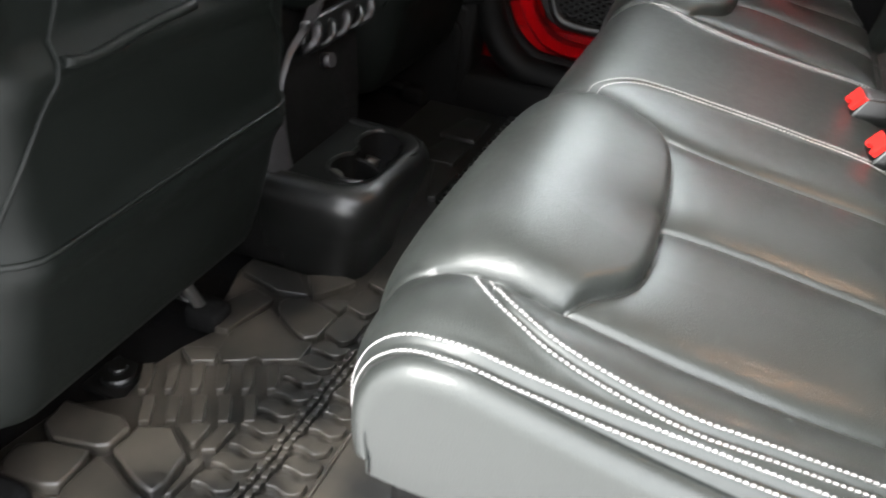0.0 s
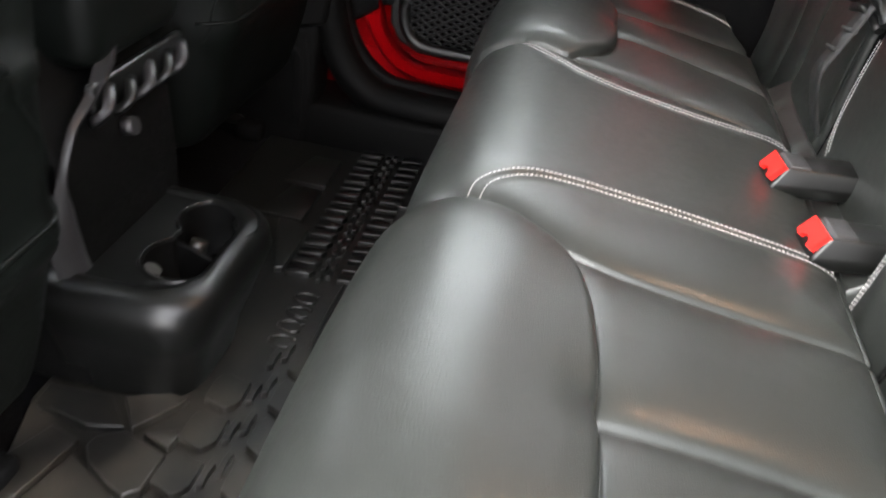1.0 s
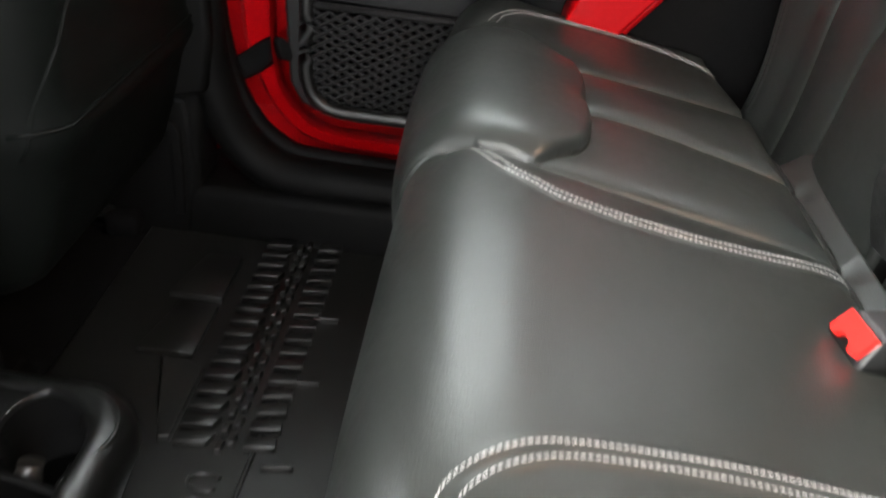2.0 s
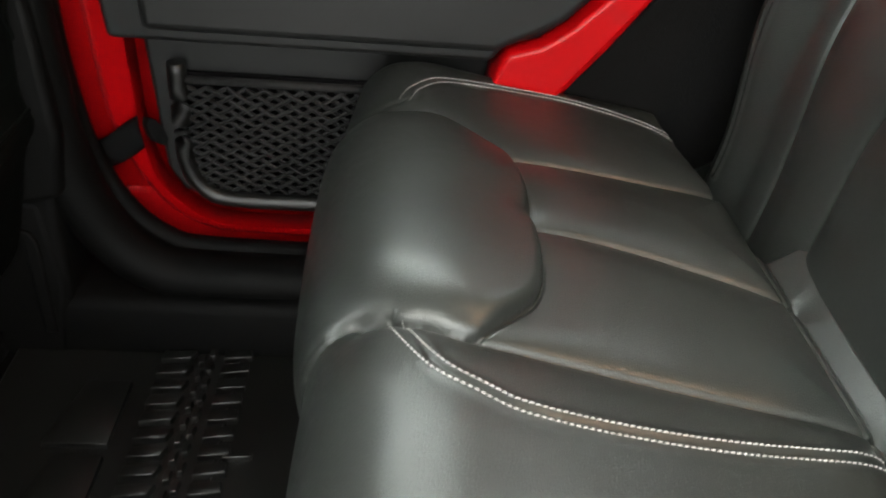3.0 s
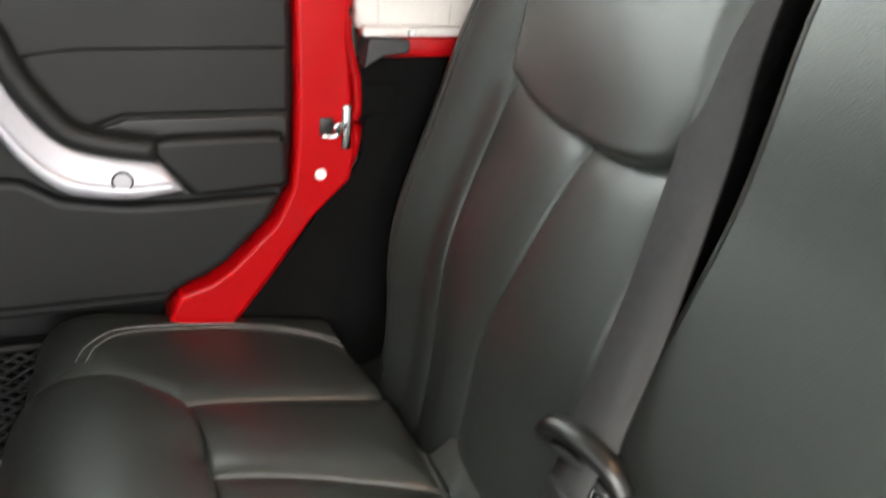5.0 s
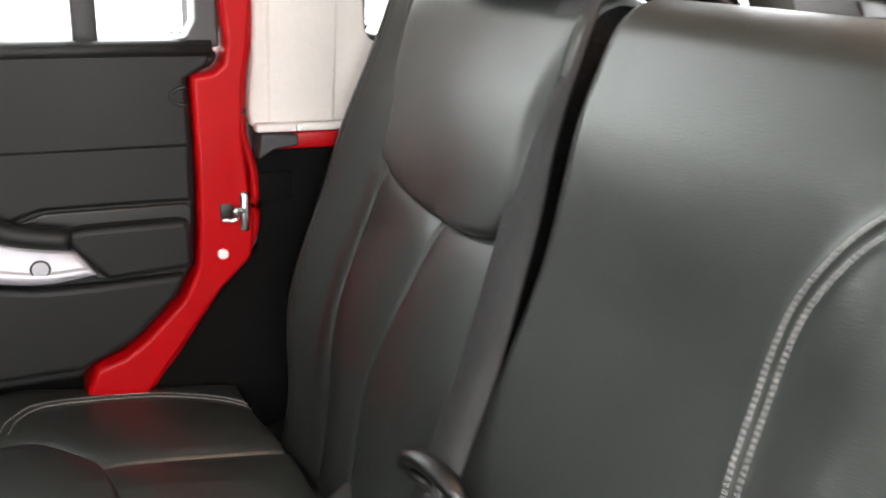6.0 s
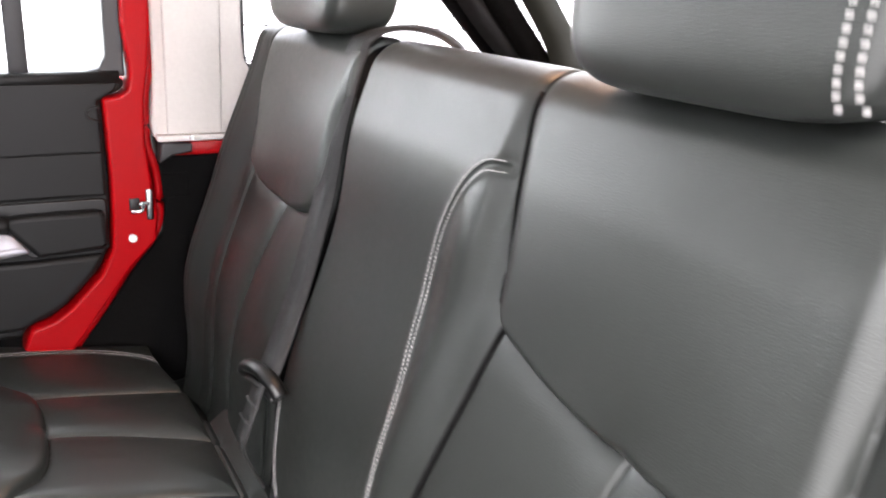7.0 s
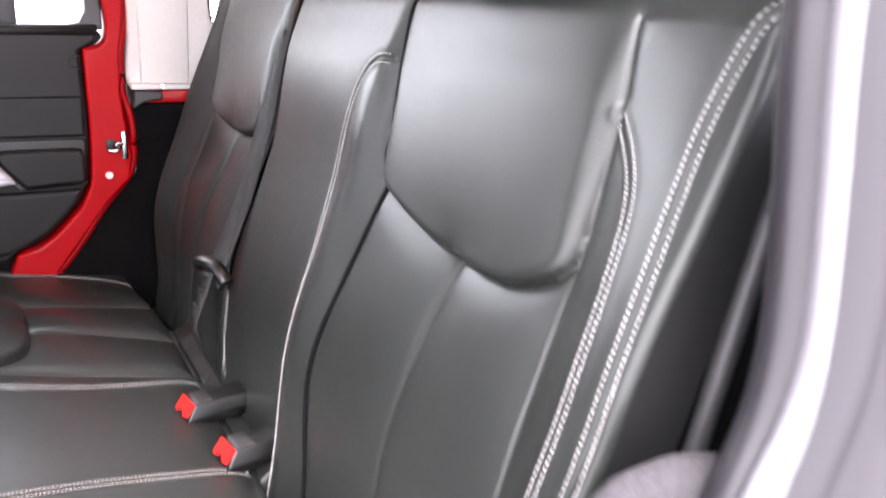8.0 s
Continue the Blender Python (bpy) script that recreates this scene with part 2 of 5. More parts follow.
# ---------------------------------------------------------------- upholstery
def gap_to(pts, line):
    """Distance of 2D points to a polyline."""
    best = np.full(pts.shape[:-1], 9.0)
    for a, b in zip(line[:-1], line[1:]):
        d = b - a
        t = np.clip(((pts - a) @ d) / (d @ d + 1e-12), 0, 1)
        best = np.minimum(best, np.linalg.norm(pts - a - t[..., None] * d, axis=-1))
    return best


def inside(pts, poly):
    x, y = pts[..., 0], pts[..., 1]
    hit = np.zeros(x.shape, bool)
    for (x0, y0), (x1, y1) in zip(poly, np.roll(poly, -1, axis=0)):
        hit ^= ((y0 > y) != (y1 > y)) & (x < (x1 - x0) * (y - y0) / (y1 - y0 + 1e-12) + x0)
    return hit


def ease(x, a, b):
    t = np.clip((x - a) / (b - a), 0, 1)
    return t * t * (3 - 2 * t)


class Skin:
    """A sewn cover over a profile in x and z, drawn along y: tucked seams, flat topstitched seams and raised pads."""

    def __init__(self, profile, tucks, flats, pads, extra=None, puff=0.007, s0=0.0, warp=None, soft=None, cuts=(), seam=0.003, snap=(), pad=(0.0065, 0.008, 0.06), fade=0.0, dip=0.005, flush=()):
        self.pad = pad
        self.dip = dip
        self.fade = fade
        self.flush = flush
        self.seam = seam
        self.snap = [curve_through(t, 0.004) for t in snap]
        p = curve_through(profile, 0.001)
        run = np.concatenate([[0], np.cumsum(np.linalg.norm(np.diff(p, axis=0), axis=1))]) + s0
        self.p, self.run = p, run
        d = np.gradient(p, axis=0)
        d /= np.linalg.norm(d, axis=1)[:, None]
        self.n = np.stack([-d[:, 1], d[:, 0]], 1)
        self.tucks = [curve_through(t) for t in tucks]
        self.flats = [curve_through(t) for t in flats]
        self.pads = [curve_through(q, 0.008, closed=True) for q in pads]
        self.cuts = [curve_through(t, 0.008) for t in cuts]
        self.soft = soft
        self.extra, self.puff, self.warp = extra, puff, warp

    def base(self, s):
        at = [np.interp(s, self.run, self.p[:, k]) for k in (0, 1)]
        n = [np.interp(s, self.run, self.n[:, k]) for k in (0, 1)]
        return at, n

    def off(self, s, y):
        pts = np.stack([s, y], -1)
        o = np.zeros(s.shape)
        near = np.full(s.shape, 9.0)
        for t in self.tucks:
            near = np.minimum(near, gap_to(pts, t))
        o += self.puff * (1 - 0.5 * np.exp(-near / 0.010) - 0.5 * np.exp(-near / 0.036)) - 0.15 * self.puff - self.seam * np.exp(-(near / 0.0024) ** 2)
        for t in self.flats:
            g = gap_to(pts, t)
            o += (-0.0018 * np.exp(-(g / 0.0017) ** 2) + 0.0013 * np.exp(-((g - 0.0052) / 0.0034) ** 2)) * (0.25 + 0.75 * ease(s, -0.005, 0.035))
        for t in self.cuts:
            g = gap_to(pts, t)
            o += -0.0025 * np.exp(-g / 0.006) - 0.024 * np.exp(-(g / 0.0016) ** 2)
        for q in self.pads:
            g = gap_to(pts, np.vstack([q, q[:1]]))
            m = self.soft(s)
            low = 1 - self.fade * ease(s, 0.50, 0.60)
            for edge_y in self.flush:
                low = low * (1 - 0.6 * np.exp(-((y - edge_y) / 0.014) ** 2))
            roll = (1 - (1 - np.clip(g / 0.011, 0, 1)) ** 2.6) * (1 - m) + ease(g, -0.012, self.pad[2]) * m
            within = inside(pts, q)
            o -= np.where(within, 0, self.dip * np.exp(-g / 0.017)) * (1 - m) * low
            o += np.where(within, self.pad[0] * roll + self.pad[1] * (1 - np.exp(-g / 0.07)), 0) * low - 0.0025 * np.exp(-(g / 0.0018) ** 2) * (1 - m)
        if self.extra:
            o += self.extra(s, y)
        return o

    def at(self, s, y, lift=0.0):
        s, y = np.asarray(s, float), np.asarray(y, float)
        (x, z), (nx, nz) = self.base(s)
        o = self.off(s, y) + lift
        place = np.stack([x + nx * o, y, z + nz * o], -1)
        return (self.warp(place) if self.warp else place), np.stack([nx, 0 * nx, nz], -1)

    def cover(self, name, s_range, y_range, r, depth, mat, parent, step=0.0017, cap=None, label="", side=None):
        """The whole cover as one mesh: front, rounded ends and end faces."""
        s = np.linspace(*s_range, int((s_range[1] - s_range[0]) / step))
        y0, y1 = y_range
        mid = np.linspace(y0 + r, y1 - r, int((y1 - y0 - 2 * r) / step))
        cols = []
        arc = np.linspace(0, math.pi / 2, 8)
        downs = np.linspace(0, 1, 6)[1:]
        def end(sign, edge):
            out = []
            for a in arc:
                yy = np.full(s.shape, edge - sign * (r - r * math.sin(a)))
                (x, z), (nx, nz) = self.base(s)
                o = self.off(s, np.full(s.shape, edge - sign * r)) - r * (1 - math.cos(a))
                out.append(np.stack([x + nx * o, yy, z + nz * o], -1))
            last = out[-1]
            for f in downs:
                (x, z), (nx, nz) = self.base(s)
                q = cap(last, nx, nz, f, depth) if cap else last - np.stack([nx, 0 * nx, nz], -1) * depth * f
                q[:, 1] = edge - sign * 0.004 * f * f
                out.append(q)
            return out
        left = end(-1, y0)[::-1]
        right = end(1, y1)
        S, Y = np.meshgrid(s, mid, indexing="ij")
        for line in self.snap:
            q = line[np.argsort(line[:, 0])]
            aim = np.interp(s, q[:, 0], q[:, 1])
            j0 = int(np.argmin(np.abs(mid - aim.mean())))
            Y = Y + (aim - mid[j0])[:, None] * np.exp(-((mid - mid[j0]) / 0.06) ** 2)[None, :]
        body, _ = self.at(S, Y)
        if self.warp:
            left, right = [self.warp(q) for q in left], [self.warp(q) for q in right]
        cols = left + [body[:, k] for k in range(body.shape[1])] + right
        grid = np.stack(cols, 1)
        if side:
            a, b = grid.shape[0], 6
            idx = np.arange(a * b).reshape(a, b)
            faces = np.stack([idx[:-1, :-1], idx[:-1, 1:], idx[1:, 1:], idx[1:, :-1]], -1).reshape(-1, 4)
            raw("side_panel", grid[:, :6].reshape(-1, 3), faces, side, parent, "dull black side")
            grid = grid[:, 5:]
        a, b = grid.shape[:2]
        idx = np.arange(a * b).reshape(a, b)
        faces = np.stack([idx[:-1, :-1], idx[:-1, 1:], idx[1:, 1:], idx[1:, :-1]], -1).reshape(-1, 4)
        return raw(name, grid.reshape(-1, 3), faces, mat, parent, label)

    def seam_shade(self, line, parent, radius=0.0024, lift=0.0):
        """A black tube laid in a seam to draw its shadow line."""
        path = curve_through(line, 0.006)
        pts, n = self.at(path[:, 0], path[:, 1] + 0.004)
        other, _ = self.at(path[:, 0], path[:, 1] - 0.004)
        return part("seam_shade", tube([0.5 * (a + b) + k * lift for a, b, k in zip(pts, other, n)], radius, 8), CARPET, parent, "black tube standing in for the shadow line in the seam")

    def stitches(self, line, parent, gaps=(-0.0046, 0.0046), pitch=0.0040, long=0.0039, wide=0.00046, label="pale twin topstitching"):
        verts, faces = [], []
        path = curve_through(line, 0.0022)
        d = np.gradient(path, axis=0)
        d /= np.linalg.norm(d, axis=1)[:, None] + 1e-9
        side = np.stack([-d[:, 1], d[:, 0]], 1)
        for g in gaps:
            row = path + side * g
            run = np.concatenate([[0], np.cumsum(np.linalg.norm(np.diff(row, axis=0), axis=1))])
            mids = np.arange(pitch, run[-1], pitch)
            ends = []
            for e in (-long / 2, 0, long / 2):
                ends.append(self.at(np.interp(mids + e, run, row[:, 0]), np.interp(mids + e, run, row[:, 1]), 0.0002))
            for k in range(len(mids)):
                a, m, b = ends[0][0][k], ends[1][0][k], ends[2][0][k]
                n = ends[1][1][k]
                t = (b - a) / (np.linalg.norm(b - a) + 1e-9)
                w = np.cross(t, n) * wide
                j = len(verts)
                up = n * 0.0008
                a = a + w * 0.5
                b = b - w * 0.5
                verts += [a - w * .6 - up * .5, a + w * .6 - up * .5, m - w - up * .2, m + w - up * .2, m + up, b - w * .6 - up * .5, b + w * .6 - up * .5]
                faces += [(j, j + 1, j + 4), (j, j + 4, j + 2), (j + 1, j + 3, j + 4), (j + 2, j + 4, j + 5), (j + 4, j + 3, j + 6), (j + 4, j + 6, j + 5)]
        ob = raw("stitching", verts, faces, THREAD, parent, label, smooth=True)
        ob["kind"] = "stuff"
        return ob


# the bench cushion
CUSHION_PROFILE = [(0.0, 0.250), (-0.034, 0.256), (-0.050, 0.285), (-0.0545, 0.322), (-0.048, 0.350), (-0.034, 0.370), (-0.012, 0.383), (0.02, 0.386),
                   (0.06, 0.379), (0.12, 0.368), (0.20, 0.356), (0.27, 0.346), (0.298, 0.338), (0.306, 0.329), (0.318, 0.333), (0.336, 0.345), (0.35, 0.36)]


def arc_zero(profile, x_zero):
    p = curve_through(profile, 0.003)
    run = np.concatenate([[0], np.cumsum(np.linalg.norm(np.diff(p, axis=0), axis=1))])
    k = int(np.argmin(np.abs(p[:, 0] - x_zero) + np.where(p[:, 1] < 0.37, 9, 0)))
    return x_zero - run[k]


PAD_NEAR = [(-0.20, -0.53), (-0.024, -0.529), (0.003, -0.531), (0.045, -0.533), (0.060, -0.532), (0.073, -0.512), (0.094, -0.485), (0.101, -0.450), (0.1, -0.384), (0.096, -0.33),
            (0.089, -0.282), (0.073, -0.24), (0.045, -0.212), (-0.006, -0.190), (-0.03, -0.188), (-0.2, -0.188)]
PAD_FAR = [(-0.2, 0.212), (-0.024, 0.208), (-0.009, 0.202), (0.012, 0.198), (0.04, 0.192), (0.061, 0.21), (0.085, 0.235), (0.096, 0.274), (0.099, 0.346), (0.095, 0.408), (0.078, 0.459),
           (0.039, 0.488), (-0.003, 0.503), (-0.04, 0.512), (-0.2, 0.515)]
ST1 = [(-0.10, -0.535), (0.004, -0.534), (0.018, -0.554), (0.036, -0.567), (0.075, -0.580), (0.145, -0.586), (0.205, -0.581), (0.295, -0.574)]
ST2 = [(-0.09, -0.192), (-0.006, -0.189), (0.001, -0.165), (0.026, -0.143), (0.06, -0.130), (0.136, -0.119), (0.217, -0.117), (0.297, -0.115)]
ST3 = [(-0.09, 0.208), (-0.008, 0.203), (0.015, 0.157), (0.04, 0.139), (0.075, 0.127), (0.166, 0.122), (0.24, 0.126), (0.297, 0.132)]
ST4 = [(-0.09, 0.518), (-0.003, 0.524), (0.009, 0.548), (0.045, 0.575), (0.139, 0.590), (0.2, 0.584), (0.253, 0.566), (0.285, 0.54)]
EDGE_NEAR = [(-0.15, -0.598), (-0.033, -0.604), (0.021, -0.606), (0.084, -0.604), (0.178, -0.599), (0.30, -0.592)]
TUCK = [[(-0.03, -0.530), (0.003, -0.531), (0.030, -0.532), (0.060, -0.533)],
        [(-0.03, 0.204), (-0.009, 0.202), (0.012, 0.198), (0.042, 0.192)],
        [(-0.05, -0.188), (-0.006, -0.190), (0.020, -0.199), (0.046, -0.212)],
        [(-0.04, 0.514), (-0.003, 0.503), (0.039, 0.488), (0.080, 0.455)],
        [(0.060, -0.533), (0.136, -0.535), (0.205, -0.533), (0.262, -0.527), (0.31, -0.522)],
        [(0.1, -0.380), (0.178, -0.376), (0.27, -0.376), (0.31, -0.374)],
        [(0.046, -0.212), (0.112, -0.224), (0.196, -0.224), (0.28, -0.221), (0.31, -0.22)],
        [(0.080, 0.455), (0.169, 0.457), (0.274, 0.453), (0.31, 0.452)],
        [(0.099, 0.346), (0.187, 0.332), (0.286, 0.303), (0.31, 0.296)],
        [(0.042, 0.192), (0.145, 0.180), (0.283, 0.164), (0.31, 0.16)],
        [(0.302, -0.645), (0.302, 0.0), (0.302, 0.625)]]
S0 = arc_zero(CUSHION_PROFILE, 0.0)
cushion = thing("bench_cushion", "black leather rear bench cushion with pale twin topstitching", "car seat")


def cushion_form(s, y):
    front = -0.002 * ease(-y, 0.50, 0.64) * ease(-s, 0.005, 0.09) - 0.012 * ease(y, 0.52, 0.62) * ease(-s, 0.005, 0.09)
    far_corner = -0.05 * ease(y, 0.36, 0.40) * ease(s - (0.302 - 0.034 * ease(y, 0.37, 0.58)), 0.0, 0.018)
    near_gap = -0.04 * ease(-y, 0.112, 0.125) * ease(s, 0.305, 0.322)
    gap = -0.05 * ease(s, 0.337, 0.346) * ease(-y, -0.30, -0.20)
    crown = -5.6 * np.clip(-y - 0.553, 0, None) ** 2
    return front + far_corner + near_gap + gap + crown


cush = Skin(CUSHION_PROFILE, TUCK, [ST1, ST2, ST3, ST4, EDGE_NEAR], [PAD_NEAR, PAD_FAR], extra=cushion_form, flush=(-0.534, 0.196), puff=0.0125, seam=0.002, s0=S0, soft=lambda s: 0.6 * (1 - ease(s, -0.02, 0.035)), pad=(0.0085, 0.0045, 0.05))


def drop_side(last, nx, nz, f, depth):
    q = last.copy()
    hem = 0.276 + 0.030 * np.exp(-np.clip(last[:, 0] + 0.062, 0, None) / 0.014)
    q[:, 2] = last[:, 2] * (1 - f) + np.minimum(last[:, 2], hem) * f
    return q


cush.cover("cover", (cush.run[0] + 0.072, cush.run[-1] - 0.002), (-0.627, 0.624), 0.016, 0.1, LEATHER, cushion, cap=drop_side, step=0.0013)
for line in (ST1, ST2, ST3, ST4):
    cush.stitches(line[1:], cushion)
cush.stitches(EDGE_NEAR, cushion)
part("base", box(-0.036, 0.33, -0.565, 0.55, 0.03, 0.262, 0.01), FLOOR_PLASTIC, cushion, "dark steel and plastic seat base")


# the two seat backs
LEAN = 0.24
RISE = math.hypot(1, LEAN)


def lean_x(z):
    return 0.42 + LEAN * (z - 0.7)


def back_profile(z_top, r=0.036):
    pts = [(lean_x(z), z) for z in (0.30, 0.42, 0.55, 0.68, 0.76, z_top - 0.03, z_top)]
    cx, cz = lean_x(z_top) + r * 0.9724, z_top - r * 0.2334
    a0 = math.atan2(0.2334, -0.9724)
    for a in (20, 45, 75, 105, 130):
        b = a0 - radians(a)
        pts.append((cx + r * math.cos(b), cz + r * math.sin(b)))
    pts.append((pts[-1][0] + 0.05, pts[-1][1] - 0.09))
    return pts


def sz(pairs):
    """Places on a seat back as (y, z) turned into the cover's own (run, y)."""
    return [((z - 0.30) * RISE, y) for y, z in pairs]


def back_thing(name, label, y_range, tucks, flats, pads, extra, stitched, warp=None, cuts=(), snap=(), side=None, depth=0.085, flush=()):
    ob = thing(name, label, "seat back")
    sk = Skin(back_profile(0.847), [sz(t) for t in tucks], [sz(t) for t in flats], [sz(q) for q in pads], extra=extra, puff=0.0075, seam=0.0016, pad=(0.0085, 0.003, 0.02), fade=0.85, dip=0.008, flush=flush, warp=warp, cuts=[sz(t) for t in cuts], snap=[sz(t) for t in snap], soft=lambda s: ease(s, 0.40, 0.50))
    sk.cover("cover", (0.0, sk.run[-1] - 0.002), y_range, 0.008, depth, LEATHER, ob, cap=back_side, side=side)
    for t in stitched:
        sk.stitches(sz(t), ob, wide=0.00034)
    y0, y1 = y_range
    shell = [(lean_x(0.30) + 0.04, 0.30), (lean_x(0.80) + 0.045, 0.80), (lean_x(0.80) + 0.10, 0.79), (lean_x(0.30) + 0.11, 0.30)]
    part("back_shell", prism(shell, "y", y0 + 0.006, y1 - 0.006, 0.008), CARPET, ob, "black carpeted rear shell")
    return ob, sk


def back_side(last, nx, nz, f, depth):
    q = last.copy()
    q[:, 0] += depth * f * np.where(last[:, 2] > 0.85, 0.3, 1.0)
    q[:, 2] -= depth * f * np.where(last[:, 2] > 0.85, 0.6, 0.2)
    return q


SPLIT = [(-0.168, 0.92), (-0.170, 0.862), (-0.179, 0.804), (-0.190, 0.75), (-0.203, 0.695), (-0.187, 0.585), (-0.176, 0.5), (-0.180, 0.44), (-0.197, 0.353), (-0.2, 0.31)]
L_MID = [(-0.36, 0.658), (-0.348, 0.561), (-0.34, 0.432), (-0.338, 0.31)]
L_RT = [(-0.490, 0.858), (-0.492, 0.84), (-0.498, 0.795), (-0.498, 0.74), (-0.497, 0.692), (-0.501, 0.59), (-0.507, 0.51), (-0.51, 0.31)]
L_D1 = [(-0.5, 0.794), (-0.528, 0.768), (-0.547, 0.74), (-0.557, 0.70), (-0.565, 0.65), (-0.571, 0.58), (-0.574, 0.45), (-0.574, 0.31)]
L_D2 = [(-0.606, 0.868), (-0.594, 0.845), (-0.587, 0.80), (-0.590, 0.75), (-0.596, 0.69), (-0.602, 0.6), (-0.604, 0.5), (-0.604, 0.31)]
C_CS = [(-0.165, 0.803), (-0.137, 0.796), (-0.108, 0.763), (-0.090, 0.715), (-0.092, 0.64), (-0.106, 0.58), (-0.116, 0.51), (-0.122, 0.43), (-0.124, 0.31)]
L_PAD = [(-0.203, 0.695), (-0.25, 0.675), (-0.33, 0.661), (-0.42, 0.657), (-0.468, 0.670), (-0.496, 0.692), (-0.498, 0.727), (-0.497, 0.795), (-0.493, 0.85),
         (-0.492, 0.97), (-0.168, 0.97), (-0.17, 0.862), (-0.179, 0.804), (-0.19, 0.75)]


def left_form(s, y):
    z = 0.30 + s / RISE
    wing = 0.030 * ease(-y, 0.50, 0.585) * ease(0.93 - z, 0.05, 0.3) * (0.6 + 0.4 * ease(z, 0.35, 0.5))
    lumbar = 0.020 * np.exp(-((z - 0.50) / 0.12) ** 2)
    ridge = 0.011 * np.exp(-((y + 0.140) / 0.030) ** 2) * ease(0.83 - z, 0.0, 0.12)

    level = 0.010 * ease(y, -0.176, -0.150) * ease(z, 0.66, 0.80) * (1 - 0.85 * ease(z, 0.785, 0.88))
    return wing + lumbar + ridge + level


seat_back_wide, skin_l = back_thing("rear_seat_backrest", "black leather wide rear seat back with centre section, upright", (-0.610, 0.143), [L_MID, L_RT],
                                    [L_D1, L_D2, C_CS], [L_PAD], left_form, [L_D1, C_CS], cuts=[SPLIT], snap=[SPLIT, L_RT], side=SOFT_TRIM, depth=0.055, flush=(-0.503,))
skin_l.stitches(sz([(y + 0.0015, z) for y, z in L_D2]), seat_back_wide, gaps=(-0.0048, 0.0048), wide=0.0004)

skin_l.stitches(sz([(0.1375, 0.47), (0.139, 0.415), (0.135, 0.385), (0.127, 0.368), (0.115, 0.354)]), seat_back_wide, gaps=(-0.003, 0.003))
# black tube paints the shade inside the split
skin_l.seam_shade(sz(SPLIT[1:]), seat_back_wide, 0.0026, 0.0)
part("side_piping", tube(curve_through([(lean_x(z) + 0.032, -0.611, z) for z in (0.40, 0.5, 0.6, 0.7, 0.80)], 0.02), 0.007, 10), PLASTIC_GREY, seat_back_wide, "grey plastic shell edge")
R_M = [(0.317, 0.661), (0.325, 0.58), (0.330, 0.525), (0.347, 0.441), (0.355, 0.31)]
R_R = [(0.2, 0.685), (0.196, 0.62), (0.192, 0.57), (0.187, 0.483), (0.187, 0.31)]
R_L = [(0.512, 0.92), (0.505, 0.80), (0.484, 0.735), (0.475, 0.689), (0.472, 0.60), (0.462, 0.51), (0.45, 0.43), (0.445, 0.31)]
R_PAD = [(0.505, 0.80), (0.484, 0.735), (0.475, 0.690), (0.44, 0.677), (0.4, 0.667), (0.317, 0.661), (0.26, 0.663), (0.222, 0.671), (0.204, 0.683), (0.195, 0.71), (0.195, 0.77), (0.196, 0.97), (0.512, 0.97)]
R_EDGE = [(0.558, 0.86), (0.557, 0.76), (0.556, 0.66), (0.556, 0.57), (0.556, 0.48), (0.556, 0.33)]


def right_form(s, y):
    z = 0.30 + s / RISE
    lumbar = 0.026 * np.exp(-((z - 0.50) / 0.12) ** 2)
    return lumbar + 0.022 * ease(y, 0.49, 0.56) * ease(0.90 - z, 0.03, 0.25) * (0.5 + 0.5 * ease(z, 0.35, 0.5))


def taper(p):
    q = p.copy()
    q[..., 1] -= 0.036 * ease(0.74 - q[..., 2], 0.0, 0.28) * ease(q[..., 1], 0.40, 0.57)
    return q


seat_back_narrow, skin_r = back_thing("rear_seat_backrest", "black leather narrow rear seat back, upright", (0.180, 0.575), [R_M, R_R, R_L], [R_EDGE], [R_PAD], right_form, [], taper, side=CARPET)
# added black sheet, makes the narrow gap as dark as its shade
part("gap_shade", prism([(lean_x(0.30) + 0.055, 0.30), (lean_x(0.84) + 0.055, 0.84), (lean_x(0.84) + 0.065, 0.84), (lean_x(0.30) + 0.065, 0.30)], "y", 0.150, 0.184), CARPET, seat_back_narrow, "black filler sheet for the shade between the seat backs")
part("recliner_cover", prism([(0.330, 0.452), (0.344, 0.448), (0.358, 0.415), (0.384, 0.372), (0.366, 0.366), (0.342, 0.404)], "y", 0.546, 0.562, 0.003), SILVER_GREY, seat_back_narrow, "pale grey plastic recliner cover")
skin_r.stitches(sz(R_EDGE), seat_back_narrow, gaps=(0.0,))


